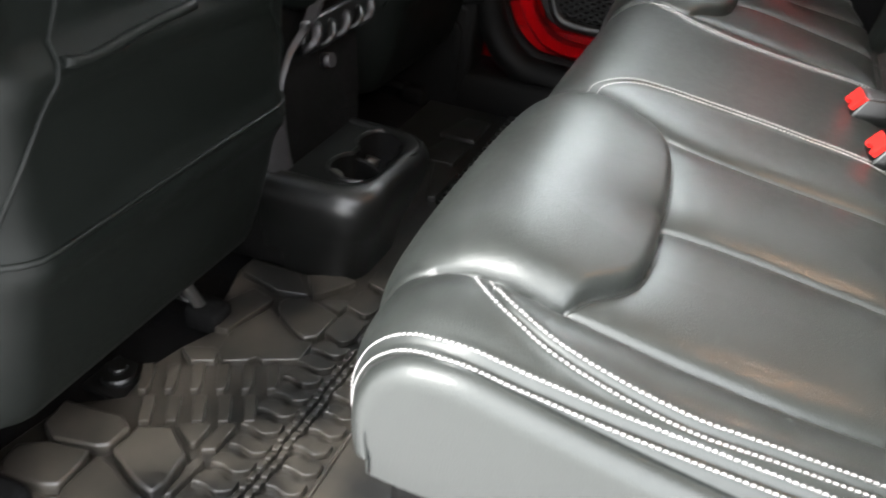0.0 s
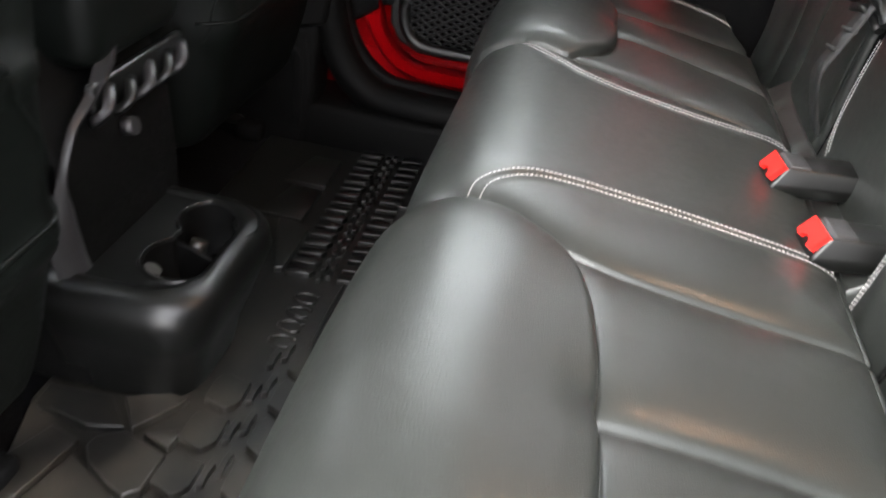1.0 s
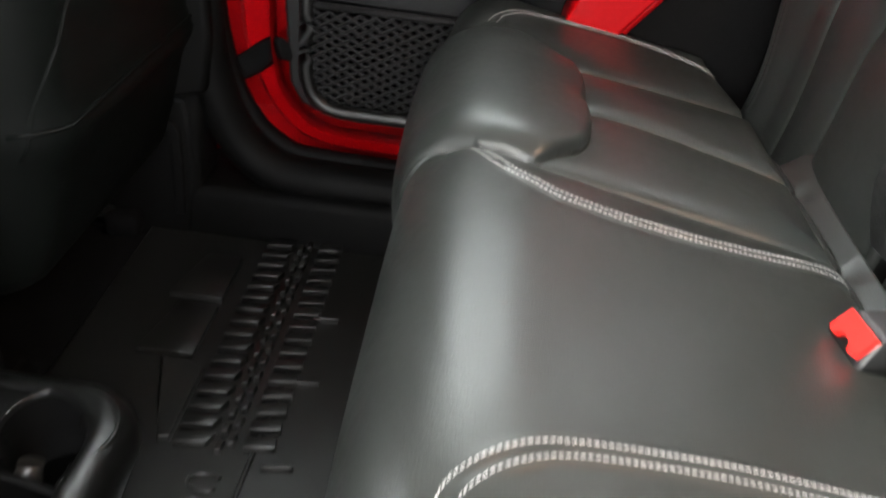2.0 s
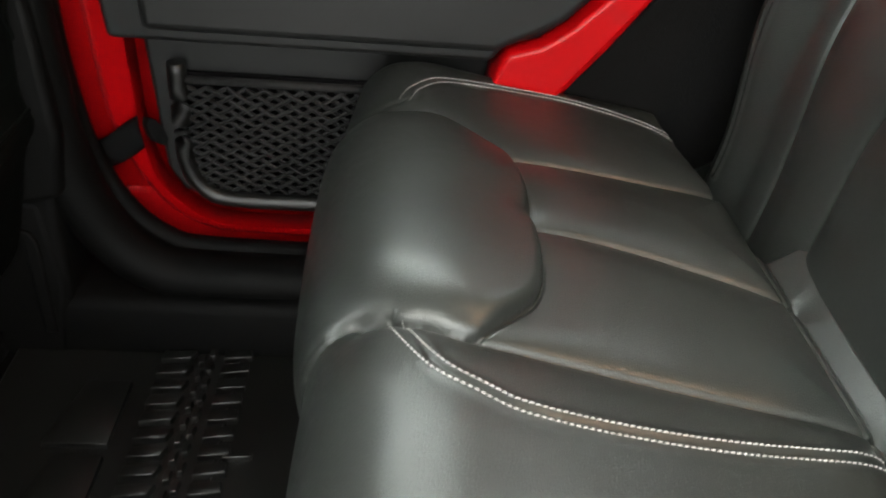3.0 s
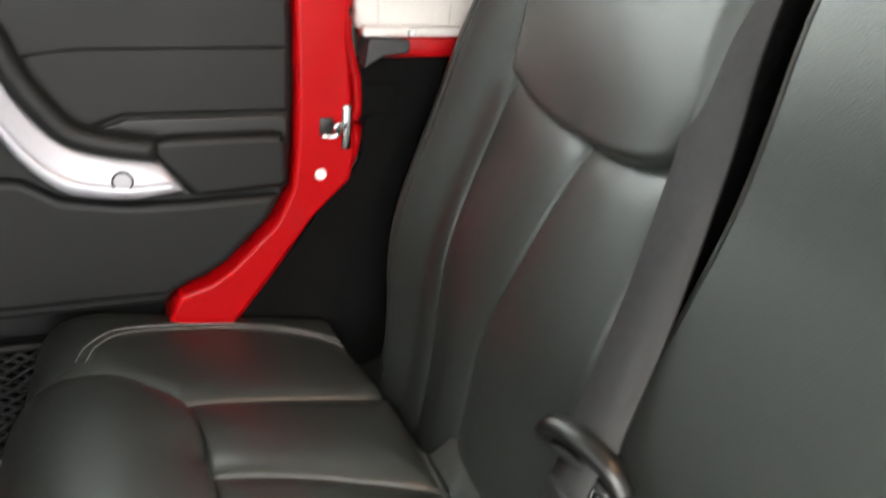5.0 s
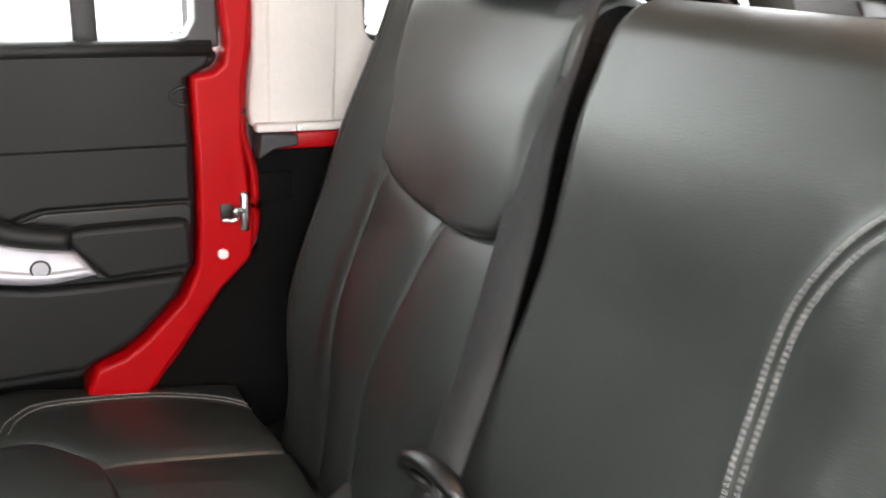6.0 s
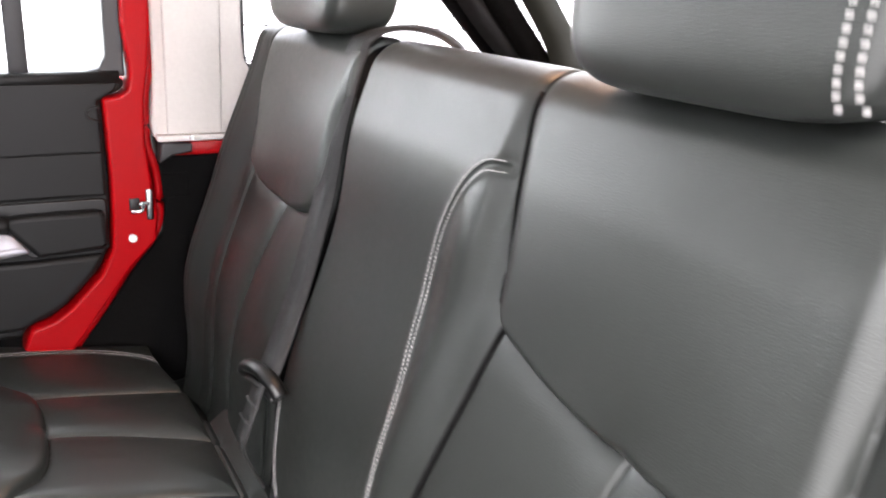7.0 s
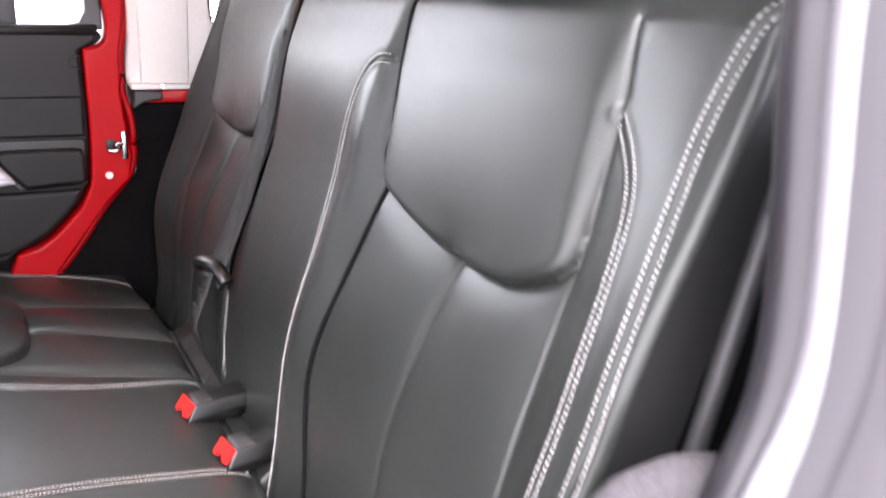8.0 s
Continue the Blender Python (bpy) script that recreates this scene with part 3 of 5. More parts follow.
# head restraints
def headrest(y, seam_side, label):
    ob = thing("headrest", label, "headrest", "rear headrests", at=(0.48, y, 0.874))
    pts, faces = [], []
    hx, hy, hz = 0.050, 0.130, 0.093
    rings = 34
    around = 72
    for i in range(rings + 1):
        v = math.pi * i / rings
        for j in range(around):
            u = 2 * math.pi * j / around
            def sp(c, e):
                return math.copysign(abs(c) ** e, c)
            x = hx * sp(math.sin(v), 0.40) * sp(math.cos(u), 0.45)
            yy = hy * sp(math.sin(v), 0.40) * sp(math.sin(u), 0.30)
            z = -hz * sp(math.cos(v), 0.40)
            pts.append((x + 0.10 * z, yy * (1 - 0.04 * (z < 0) * (-z / hz)), z + 0.098))
    for i in range(rings):
        for j in range(around):
            a, b = i * around + j, i * around + (j + 1) % around
            faces.append((a, b, b + around, a + around))
    raw("cushion", pts, faces, LEATHER, ob)
    rows = []
    for off in (-0.0048, 0.0048) if seam_side else ():
        for k in range(26):
            z = 0.018 + k * 0.0063
            zz = z - 0.098
            cv = (abs(zz) / hz) ** (1 / 0.40)
            wide_at = math.sqrt(max(0.0, 1 - cv * cv)) ** 0.40
            yy = seam_side * 0.106 + off
            su = min(1.0, (abs(yy) / (hy * wide_at + 1e-6)) ** (1 / 0.30))
            x = -hx * wide_at * math.sqrt(1 - su * su) ** 0.45 + 0.10 * zz
            rows.append((x, yy, z))
    verts, fcs = [], []
    for x, y2, z in rows:
        j = len(verts)
        lean = 0.0005
        verts += [(x - 0.0002, y2 - 0.0003 - lean, z - 0.0029), (x - 0.0002, y2 + 0.0003 - lean, z - 0.0029), (x, y2 - 0.0010, z), (x - 0.0010, y2, z), (x, y2 + 0.0010, z),
                  (x - 0.0002, y2 - 0.0003 + lean, z + 0.0029), (x - 0.0002, y2 + 0.0003 + lean, z + 0.0029)]
        fcs += [(j, j + 1, j + 3), (j, j + 3, j + 2), (j + 1, j + 4, j + 3), (j + 2, j + 3, j + 5), (j + 3, j + 4, j + 6), (j + 3, j + 6, j + 5)]
    if rows:
        st = raw("stitching", verts, fcs, THREAD, ob, "pale twin topstitching")
        st["kind"] = "stuff"
    for s in (-1, 1):
        part("post", tube([(0.0, s * 0.07, -0.10), (0, s * 0.07, -0.03), (0.0, s * 0.07, 0.03)], 0.006, 12), CHROME, ob, "steel post")
        part("collar", tube([(0.0, s * 0.07, -0.034), (0, s * 0.07, -0.018)], 0.014, 16), PLASTIC, ob)
    part("guide", box(-0.004, 0.008, -0.077, -0.063, -0.018, -0.003, 0.003), LABEL_WHITE, ob, "pale plastic post guide")
    return ob


headrest(-0.343, -1, "black leather headrest with twin pale topstitching, above the wide seat back")
headrest(0.335, 0, "black leather headrest above the narrow seat back")


# buckles on the cushion
def buckle(x, y, z, turn, label):
    ob = thing("belt_buckle", label, "seat belt buckle", "buckles on the bench", at=(x, y, z))
    ob.rotation_euler = (0, radians(-4), radians(turn))
    low = [(0.000, -0.020, -0.013), (0.000, 0.020, -0.013), (0.094, 0.021, -0.013), (0.094, -0.021, -0.013)]
    mid_ring = [(0.002, -0.0225, 0.000), (0.002, 0.0225, 0.000), (0.096, 0.0235, -0.002), (0.096, -0.0235, -0.002)]
    top = [(0.016, -0.0165, 0.0175), (0.016, 0.0165, 0.0175), (0.088, 0.019, 0.0135), (0.088, -0.019, 0.0135)]
    bm = bmesh.new()
    rings = [[bm.verts.new(p) for p in r] for r in (low, mid_ring, top)]
    bm.faces.new(rings[0][::-1])
    bm.faces.new(rings[2])
    for a, b in zip(rings, rings[1:]):
        for k in range(4):
            bm.faces.new((a[k], a[(k + 1) % 4], b[(k + 1) % 4], b[k]))
    bmesh.ops.recalc_face_normals(bm, faces=bm.faces[:])
    bmesh.ops.bevel(bm, geom=bm.edges[:], offset=0.0028, segments=3, profile=0.5, affect="EDGES")
    part("housing", smooth(bm), PLASTIC_GLOSS, ob)
    part("cap", prism([(0.017, 0.0165), (0.020, 0.0192), (0.038, 0.0180), (0.038, 0.0150)], "y", -0.0160, 0.0160, 0.001), PLASTIC_GREY, ob, "grey top face")
    # red button on the sloping front, with a rounded notch in its lower edge
    edge_up = [(-0.0165, 1.0), (0.0165, 1.0)]
    notch = [(0.0165, 0.18), (0.0105, 0.12)] + [(0.0085 * math.cos(a), 0.12 + 0.26 * math.sin(a)) for a in np.linspace(0.1, math.pi - 0.1, 9)] + [(-0.0105, 0.12), (-0.0165, 0.18)]
    face = edge_up + notch
    bm = bmesh.new()
    fr, bk = [], []
    for yy, u in face:
        x, z = 0.0015 + 0.0145 * u, 0.0005 + 0.0168 * u
        fr.append(bm.verts.new((x - 0.0034, yy, z + 0.0026)))
        bk.append(bm.verts.new((x + 0.003, yy, z - 0.003)))
    bm.faces.new(fr)
    bm.faces.new(bk[::-1])
    for k in range(len(fr)):
        bm.faces.new((fr[k], bk[k], bk[(k + 1) % len(fr)], fr[(k + 1) % len(fr)]))
    bmesh.ops.recalc_face_normals(bm, faces=bm.faces[:])
    part("button", bm, TAB_RED, ob, "red push button with a rounded notch")
    part("slot", box(-0.0015, 0.001, -0.0155, 0.0155, -0.0085, -0.002, 0.0006), PLASTIC_GREY, ob, "belt slot")
    for yy in (-0.0205, 0.0205):
        part("rivet", tube([(0.086, yy, 0.0), (0.087, yy * 1.12, 0.004)], 0.0028, 10), CHROME, ob, "small steel rivet")
    stalk = [(0.085, 0, 0.0), (0.11, 0, -0.006), (0.13, 0, -0.03)]
    part("stalk", tube(curve_through(stalk, 0.01), 0.018, 10, 0.35), PLASTIC, ob)
    return ob


buckle(0.247, 0.026, 0.3585, 8, "black belt buckle with red button, lying on the cushion")
buckle(0.264, -0.094, 0.3565, 8, "black belt buckle with red button, lying on the cushion")


# ---------------------------------------------------------------- seat belts


belt = thing("seat_belt", "black webbing seat belt hanging before the seat back", "seat belt")
line = [(0.575, 0.098, 0.83), (0.545, 0.116, 0.876), (0.518, 0.142, 0.893), (0.490, 0.170, 0.893), (0.467, 0.192, 0.882), (0.455, 0.198, 0.862), (0.430, 0.195, 0.775), (0.410, 0.182, 0.70), (0.371, 0.159, 0.60), (0.336, 0.142, 0.528), (0.321, 0.131, 0.507)]
run = curve_through(line, 0.01)
wide = []
for k in range(len(run)):
    over = float(ease(np.array(run[k][0]), 0.452, 0.50))
    v = Vector((0.030 * over - 0.004, 0.046 - 0.012 * over, 0.004)).normalized() * (0.046 - 0.012 * over)
    wide.append(v)
v, f = ribbon(run, wide, None)
raw("webbing", v, f, WEBBING, belt, "black woven webbing")
ton = tube(curve_through([(0.306, 0.163, 0.506), (0.308, 0.154, 0.516), (0.314, 0.128, 0.519), (0.321, 0.104, 0.513), (0.326, 0.092, 0.500)], 0.004), 0.0100, 14, 0.75)
tg = part("tongue", ton, PLASTIC_GLOSS, belt, "black moulded belt tongue")
part("slot_bar", tube(curve_through([(0.309, 0.160, 0.497), (0.313, 0.130, 0.502), (0.322, 0.100, 0.492)], 0.006), 0.0055, 10, 0.8), PLASTIC, tg)
# webbing below the tongue, folded and lying away towards the far anchor
lap = curve_through([(0.316, 0.130, 0.510), (0.306, 0.127, 0.485), (0.295, 0.124, 0.458), (0.289, 0.124, 0.436), (0.298, 0.130, 0.405), (0.314, 0.138, 0.370)], 0.008)
wide = [Vector((0.004, 0.045, -0.008))] * len(lap)
v, f = ribbon(lap, wide, None, 0.0014)
raw("lap_webbing", v, f, WEBBING_PALE, belt, "paler woven webbing below the tongue")
for x0, z0 in ((0.303, 0.482), (0.295, 0.462)):
    part("ridge", tube([(x0 + 0.001, 0.148, z0 - 0.004), (x0 - 0.001, 0.126, z0), (x0, 0.104, z0 + 0.004)], 0.0028, 8, 0.8), WEBBING_PALE, tg, "sewn stop across the webbing")


anchor_loop = thing("belt_anchor", "black fabric belt anchor loop beside the bench cushion", "belt anchor", at=(0.365, 0.45, 0.28))
part("loop", tube(curve_through([(-0.02, 0.055, 0.012), (-0.004, 0.030, 0.004), (0.002, 0.0, 0.006), (0.004, -0.026, 0.024), (0.002, -0.044, 0.050)], 0.006), 0.016, 10, 0.5), WEBBING, anchor_loop)
part("tab", box(-0.022, 0.020, 0.046, 0.078, -0.016, 0.024, 0.006), PLASTIC, anchor_loop, "black moulded end tab")
part("bolt", tube([(0.0, 0.05, 0.0), (0.0, 0.04, 0.012)], 0.007, 10), PLASTIC, anchor_loop)


# ---------------------------------------------------------------- floor and mat
floor = thing("floor", "black carpeted car floor", "floor", kind="structure")
part("floor_carpet", box(-1.6, 1.3, -0.70, 0.74, -0.06, -0.012), CARPET, floor)
mat = thing("rubber_mat", "black moulded rubber floor mat with tread blocks, dusty in places, daylight by the doorway painted in", "floor mat")
MAT_EDGE = [(-0.50, -0.66), (-0.482, -0.50), (-0.474, -0.450), (-0.425, -0.412), (-0.433, -0.356), (-0.424, -0.314), (-0.408, -0.270), (-0.441, -0.240), (-0.432, -0.210), (-0.455, -0.136),
            (-0.455, 0.0), (-0.46, 0.64), (0.12, 0.64), (0.12, -0.66)]
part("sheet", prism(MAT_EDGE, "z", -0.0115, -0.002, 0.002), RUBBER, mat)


def wave_bar(x0, y0, length, wide, amp, flip=1):
    """One wavy tread block, drawn along x."""
    n = 9
    top, bot = [], []
    for k in range(n):
        u = k / (n - 1)
        x = x0 + length * u
        w = amp * math.sin(2 * math.pi * (u * 0.95 + 0.05)) * flip + 0.22 * length * u
        thin = 1 - 0.35 * abs(2 * u - 1) ** 3
        top.append((x, y0 + wide / 2 * thin + w))
        bot.append((x, y0 - wide / 2 * thin + w))
    return top + bot[::-1]


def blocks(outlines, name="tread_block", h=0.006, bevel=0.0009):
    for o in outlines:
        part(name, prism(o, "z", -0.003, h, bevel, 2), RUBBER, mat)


def stud(cx, cy, long=0.011):
    """A small crooked block between the wavy ones."""
    return [(cx - 0.0035, cy - long), (cx + 0.0035, cy - long * 0.8), (cx + 0.002, cy), (cx + 0.0045, cy + long * 0.8), (cx - 0.003, cy + long), (cx - 0.0045, cy + 0.1 * long)]


tread, low_tread = [], []
for k in range(14):
    y = -0.632 + 0.0300 * k
    sh = 0.0025 * math.sin(k * 2.1)
    tread.append(wave_bar(-0.279 + sh, y, 0.044, 0.0185, 0.0036))
    tread.append(wave_bar(-0.211 + sh, y - 0.002, 0.038, 0.0185, 0.0032))
    for dx, dy in ((-0.2285, 0.0), (-0.2285, 0.0150), (-0.2175, 0.007), (-0.2175, -0.008)):
        tread.append(stud(dx + sh * 0.5, y + dy, 0.0062))
for k in range(4):
    y = -0.196 + 0.064 * k
    if k < 3:
        low_tread.append(wave_bar(-0.277, y, 0.040, 0.050, 0.0046))
    low_tread.append(wave_bar(-0.206, y + 0.012, 0.030, 0.052, 0.0046))
    low_tread.append(stud(-0.2285, y + 0.012, 0.018))
    low_tread.append(stud(-0.2160, y + 0.030, 0.018))
for k in range(16):
    y = 0.186 + 0.0262 * k
    tread.append([(-0.281, y), (-0.246, y + 0.004), (-0.240, y + 0.018), (-0.279, y + 0.015)])
    tread.append([(-0.206, y + 0.004), (-0.172, y + 0.009), (-0.174, y + 0.024), (-0.206, y + 0.019)])
    for dx, dy in ((-0.231, 0.004), (-0.220, 0.016)):
        tread.append(stud(dx, y + dy, 0.0085))
blocks(tread, h=0.0072)
blocks(low_tread, h=0.0068, bevel=0.0007)
slats = []
for k in range(6):
    x, y = -0.432 + 0.0258 * k, -0.362 + 0.0133 * k
    slats.append([(x - 0.003, y - 0.004), (x + 0.008, y + 0.003), (x + 0.025, y - 0.027), (x + 0.027, y - 0.038), (x + 0.019, y - 0.042)])
    if k < 5:
        x, y = -0.398 + 0.0252 * k, -0.406 + 0.0128 * k
        slats.append([(x - 0.004, y - 0.003), (x + 0.008, y + 0.004), (x + 0.022, y - 0.020), (x + 0.028, y - 0.033), (x + 0.018, y - 0.038)])
blocks(slats, h=0.0090)
blocks([[(-0.357, -0.189), (-0.354, -0.176), (-0.332, -0.160), (-0.275, -0.178), (-0.277, -0.226), (-0.291, -0.238), (-0.314, -0.229), (-0.343, -0.210)]], "mat_panel", 0.012, 0.0022)
blocks([[(-0.379, -0.279), (-0.380, -0.264), (-0.364, -0.204), (-0.350, -0.209), (-0.297, -0.241), (-0.279, -0.238), (-0.277, -0.273), (-0.317, -0.295), (-0.326, -0.292), (-0.331, -0.303), (-0.358, -0.318), (-0.373, -0.305)],
        [(-0.414, -0.320), (-0.391, -0.335), (-0.366, -0.322), (-0.371, -0.308), (-0.380, -0.301), (-0.398, -0.309)],
        [(-0.404, -0.268), (-0.386, -0.266), (-0.374, -0.207), (-0.369, -0.184), (-0.405, -0.172), (-0.424, -0.220)],
        [(-0.441, -0.147), (-0.443, -0.118), (-0.370, -0.114), (-0.335, -0.153), (-0.376, -0.162)],
        [(-0.358, -0.110), (-0.327, -0.152), (-0.296, -0.104), (-0.292, -0.090), (-0.315, -0.090)],
        [(-0.313, -0.155), (-0.281, -0.138), (-0.277, -0.146), (-0.279, -0.166)],
        [(-0.341, -0.430), (-0.321, -0.416), (-0.309, -0.413), (-0.307, -0.419), (-0.307, -0.444), (-0.312, -0.446)],
        [(-0.299, -0.415), (-0.299, -0.406), (-0.287, -0.398), (-0.283, -0.402), (-0.283, -0.441), (-0.295, -0.449), (-0.299, -0.446)],
        [(-0.296, -0.461), (-0.288, -0.455), (-0.284, -0.460), (-0.288, -0.511), (-0.293, -0.514)],
        [(-0.338, 0.315), (-0.298, 0.188), (-0.285, 0.192), (-0.285, 0.300), (-0.307, 0.313)]], "mat_panel", 0.0085, 0.0013)
# the raised dish before the sill, cut into large soft panels
blocks([[(-0.466, -0.457), (-0.425, -0.454), (-0.395, -0.449), (-0.378, -0.460), (-0.379, -0.490), (-0.391, -0.497), (-0.437, -0.507), (-0.460, -0.495)],
        [(-0.372, -0.454), (-0.339, -0.438), (-0.302, -0.466), (-0.296, -0.503), (-0.302, -0.522), (-0.327, -0.516), (-0.354, -0.502), (-0.373, -0.494), (-0.371, -0.461)],
        [(-0.458, -0.556), (-0.463, -0.530), (-0.438, -0.512), (-0.392, -0.503), (-0.387, -0.520), (-0.387, -0.553), (-0.403, -0.560), (-0.448, -0.566)],
        [(-0.380, -0.504), (-0.358, -0.510), (-0.330, -0.523), (-0.304, -0.530), (-0.330, -0.560), (-0.376, -0.566), (-0.382, -0.556), (-0.382, -0.519)]], "mat_panel", 0.0155, 0.0032)
blocks([[(x, y), (x + 0.07, y), (x + 0.07, y + 0.10), (x + 0.02, y + 0.10)] for x, y in ((-0.375, 0.325), (-0.375, 0.44))], "mat_panel", 0.006)
blocks([[(-0.180, y), (-0.148, y + 0.004), (-0.148, y + 0.008), (-0.180, y + 0.004)] for y in (-0.20, -0.075, 0.046, 0.168, 0.30, 0.425)], "mat_rib", 0.006)
# raised marks in the middle of the mat, as plain curls
for k in range(4):
    cy = 0.048 + 0.032 * k
    curl = [(-0.232 + 0.017 * math.cos(a), cy + 0.011 * math.sin(a), -0.0005) for a in np.linspace(0.6, 5.6, 16)]
    part("mat_mark", tube(curl, 0.0026, 6), RUBBER, mat)
part("groove_rib", tube(curve_through([(-0.166, -0.60, -0.002), (-0.170, -0.2, -0.002), (-0.177, -0.05, -0.002), (-0.195, 0.056, -0.002), (-0.195, 0.192, -0.002), (-0.188, 0.293, -0.002), (-0.186, 0.6, -0.002)], 0.02), 0.0030, 6), RUBBER, mat)


# seat anchor on the floor under the front seat
anchor = thing("seat_anchor", "round black bolted seat anchor on the floor", "bolt", at=(-0.455, -0.385, -0.012))
part("plate", prism([(-0.03, -0.03), (0.03, -0.034), (0.034, 0.03), (-0.028, 0.03)], "z", 0.0, 0.008, 0.003), PLASTIC, anchor)
part("cap", tube([(0, 0, 0.0), (0, 0, 0.018)], 0.021, 24), PLASTIC_GLOSS, anchor, "glossy round cap")
part("bolt_head", tube([(0, 0, 0.016), (0, 0, 0.024)], 0.010, 6), PLASTIC, anchor)


# ---------------------------------------------------------------- centre console
console = thing("centre_console", "black plastic centre console with rear cup holders", "console", at=(-0.4, -0.02, 0))


def rounded(x0, x1, y0, y1, r, n=7, corners=(1, 1, 1, 1)):
    out = []
    for (cx, cy, a0), on in zip(((x1 - r, y1 - r, 0), (x0 + r, y1 - r, 90), (x0 + r, y0 + r, 180), (x1 - r, y0 + r, 270)), corners):
        rr = r if on else 0.002
        ox, oy = (x1 - rr if cx > (x0 + x1) / 2 else x0 + rr), (y1 - rr if cy > (y0 + y1) / 2 else y0 + rr)
        for k in range(n):
            a = radians(a0 + 90 * k / (n - 1))
            out.append((ox + rr * math.cos(a), oy + rr * math.sin(a)))
    return out


def loft(rings, close_last=False, bm=None):
    bm = bm or bmesh.new()
    rows = [[bm.verts.new(p) for p in r] for r in rings]
    n = len(rows[0])
    for a, b in zip(rows, rows[1:]):
        for k in range(n):
            f = bm.faces.new((a[k], a[(k + 1) % n], b[(k + 1) % n], b[k]))
            f.smooth = True
    if close_last:
        bm.faces.new(rows[-1])
    return bm


def local(pts):
    return [(x + 0.4, y + 0.02, z) for x, y, z in pts]


cup_rings = []
for z, grow in ((-0.01, -0.036), (0.03, -0.030), (0.08, -0.014), (0.125, 0.0), (0.142, -0.002), (0.153, -0.007), (0.160, -0.015), (0.1625, -0.024), (0.1615, -0.029), (0.1575, -0.031)):
    cup_rings.append(local([(x, y, z) for x, y in rounded(-0.43, -0.256 + grow, -0.134 - grow, 0.114 + grow, 0.055, 9, (1, 0, 0, 1))]))
part("cup_base", loft(cup_rings), PLASTIC_GLOSS, console, "glossy black cup holder housing")


# one figure-of-eight opening for two cups, let into the tray
WELLS = [(-0.318, -0.040, 0.041), (-0.314, 0.047, 0.045)]


def eight(grow, z):
    mx, my = -0.316, 0.002
    out = []
    for k in range(72):
        a = 2 * math.pi * k / 72
        dx, dy = math.cos(a), math.sin(a)
        far = 0.030
        for cx, cy, r in WELLS:
            px, py = cx - mx, cy - my
            b = dx * px + dy * py
            q = b * b - (px * px + py * py - (r + 0.001) ** 2)
            if q > 0:
                far = max(far, b + math.sqrt(q))
        out.append((mx + 0.4 + dx * (far + grow), my + 0.02 + dy * (far + grow), z))
    return out


tray_rings = [local([(x, y, 0.1575) for x, y in rounded(-0.43, -0.2885, -0.1015, 0.0815, 0.034, 19, (1, 0, 0, 1))])]
bm = bmesh.new()
ov = [bm.verts.new(p) for p in tray_rings[0]]
iv = [bm.verts.new(p) for p in eight(0.004, 0.1575)]
ring_edges = [bm.edges.new((ov[k], ov[(k + 1) % len(ov)])) for k in range(len(ov))] + [bm.edges.new((iv[k], iv[(k + 1) % len(iv)])) for k in range(len(iv))]
bmesh.ops.triangle_fill(bm, edges=ring_edges, use_beauty=True)
hole = eight(0.004, 0.0)
drop = []
for f in bm.faces:
    c = f.calc_center_median()
    a = math.atan2(c.y - 0.022, c.x - 0.084) % (2 * math.pi)
    rim_at = hole[int(a / (2 * math.pi) * 72 + 0.5) % 72]
    if math.hypot(c.x - 0.084, c.y - 0.022) < math.hypot(rim_at[0] - 0.084, rim_at[1] - 0.022) - 0.0002:
        drop.append(f)
bmesh.ops.delete(bm, geom=drop, context="FACES_ONLY")
part("tray", bm, PLASTIC_GLOSS, console)
part("rim", loft([eight(0.004, 0.1575), eight(0.003, 0.1605), eight(0.001, 0.1612), eight(-0.001, 0.1605), eight(-0.002, 0.155)]), PLASTIC_GLOSS, console, "raised rim of the double cup well")
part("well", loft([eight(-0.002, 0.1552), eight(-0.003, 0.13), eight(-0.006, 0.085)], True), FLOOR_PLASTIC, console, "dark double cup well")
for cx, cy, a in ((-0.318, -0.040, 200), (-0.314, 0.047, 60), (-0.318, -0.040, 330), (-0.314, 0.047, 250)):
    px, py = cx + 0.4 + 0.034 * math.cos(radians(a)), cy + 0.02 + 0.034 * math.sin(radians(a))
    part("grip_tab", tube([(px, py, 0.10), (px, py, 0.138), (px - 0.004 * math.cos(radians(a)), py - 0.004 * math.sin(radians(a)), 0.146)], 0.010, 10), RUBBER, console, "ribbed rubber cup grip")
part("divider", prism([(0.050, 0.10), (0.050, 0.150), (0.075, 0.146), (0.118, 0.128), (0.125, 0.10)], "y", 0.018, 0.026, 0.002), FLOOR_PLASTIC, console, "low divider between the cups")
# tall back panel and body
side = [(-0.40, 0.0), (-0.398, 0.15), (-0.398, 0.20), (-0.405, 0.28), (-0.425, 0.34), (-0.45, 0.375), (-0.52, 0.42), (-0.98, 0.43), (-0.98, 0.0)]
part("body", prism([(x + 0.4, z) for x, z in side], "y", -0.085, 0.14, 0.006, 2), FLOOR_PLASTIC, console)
inner_line = curve_through([(-0.076, 0.141), (-0.090, 0.185), (-0.102, 0.235), (-0.108, 0.272), (-0.084, 0.312), (-0.055, 0.326), (-0.006, 0.354), (0.002, 0.39)], 0.006)
outer_line = curve_through([(-0.119, 0.158), (-0.125, 0.188), (-0.123, 0.215), (-0.117, 0.248), (-0.111, 0.277), (-0.085, 0.318), (-0.052, 0.339), (-0.014, 0.385)], 0.006)
rows = []
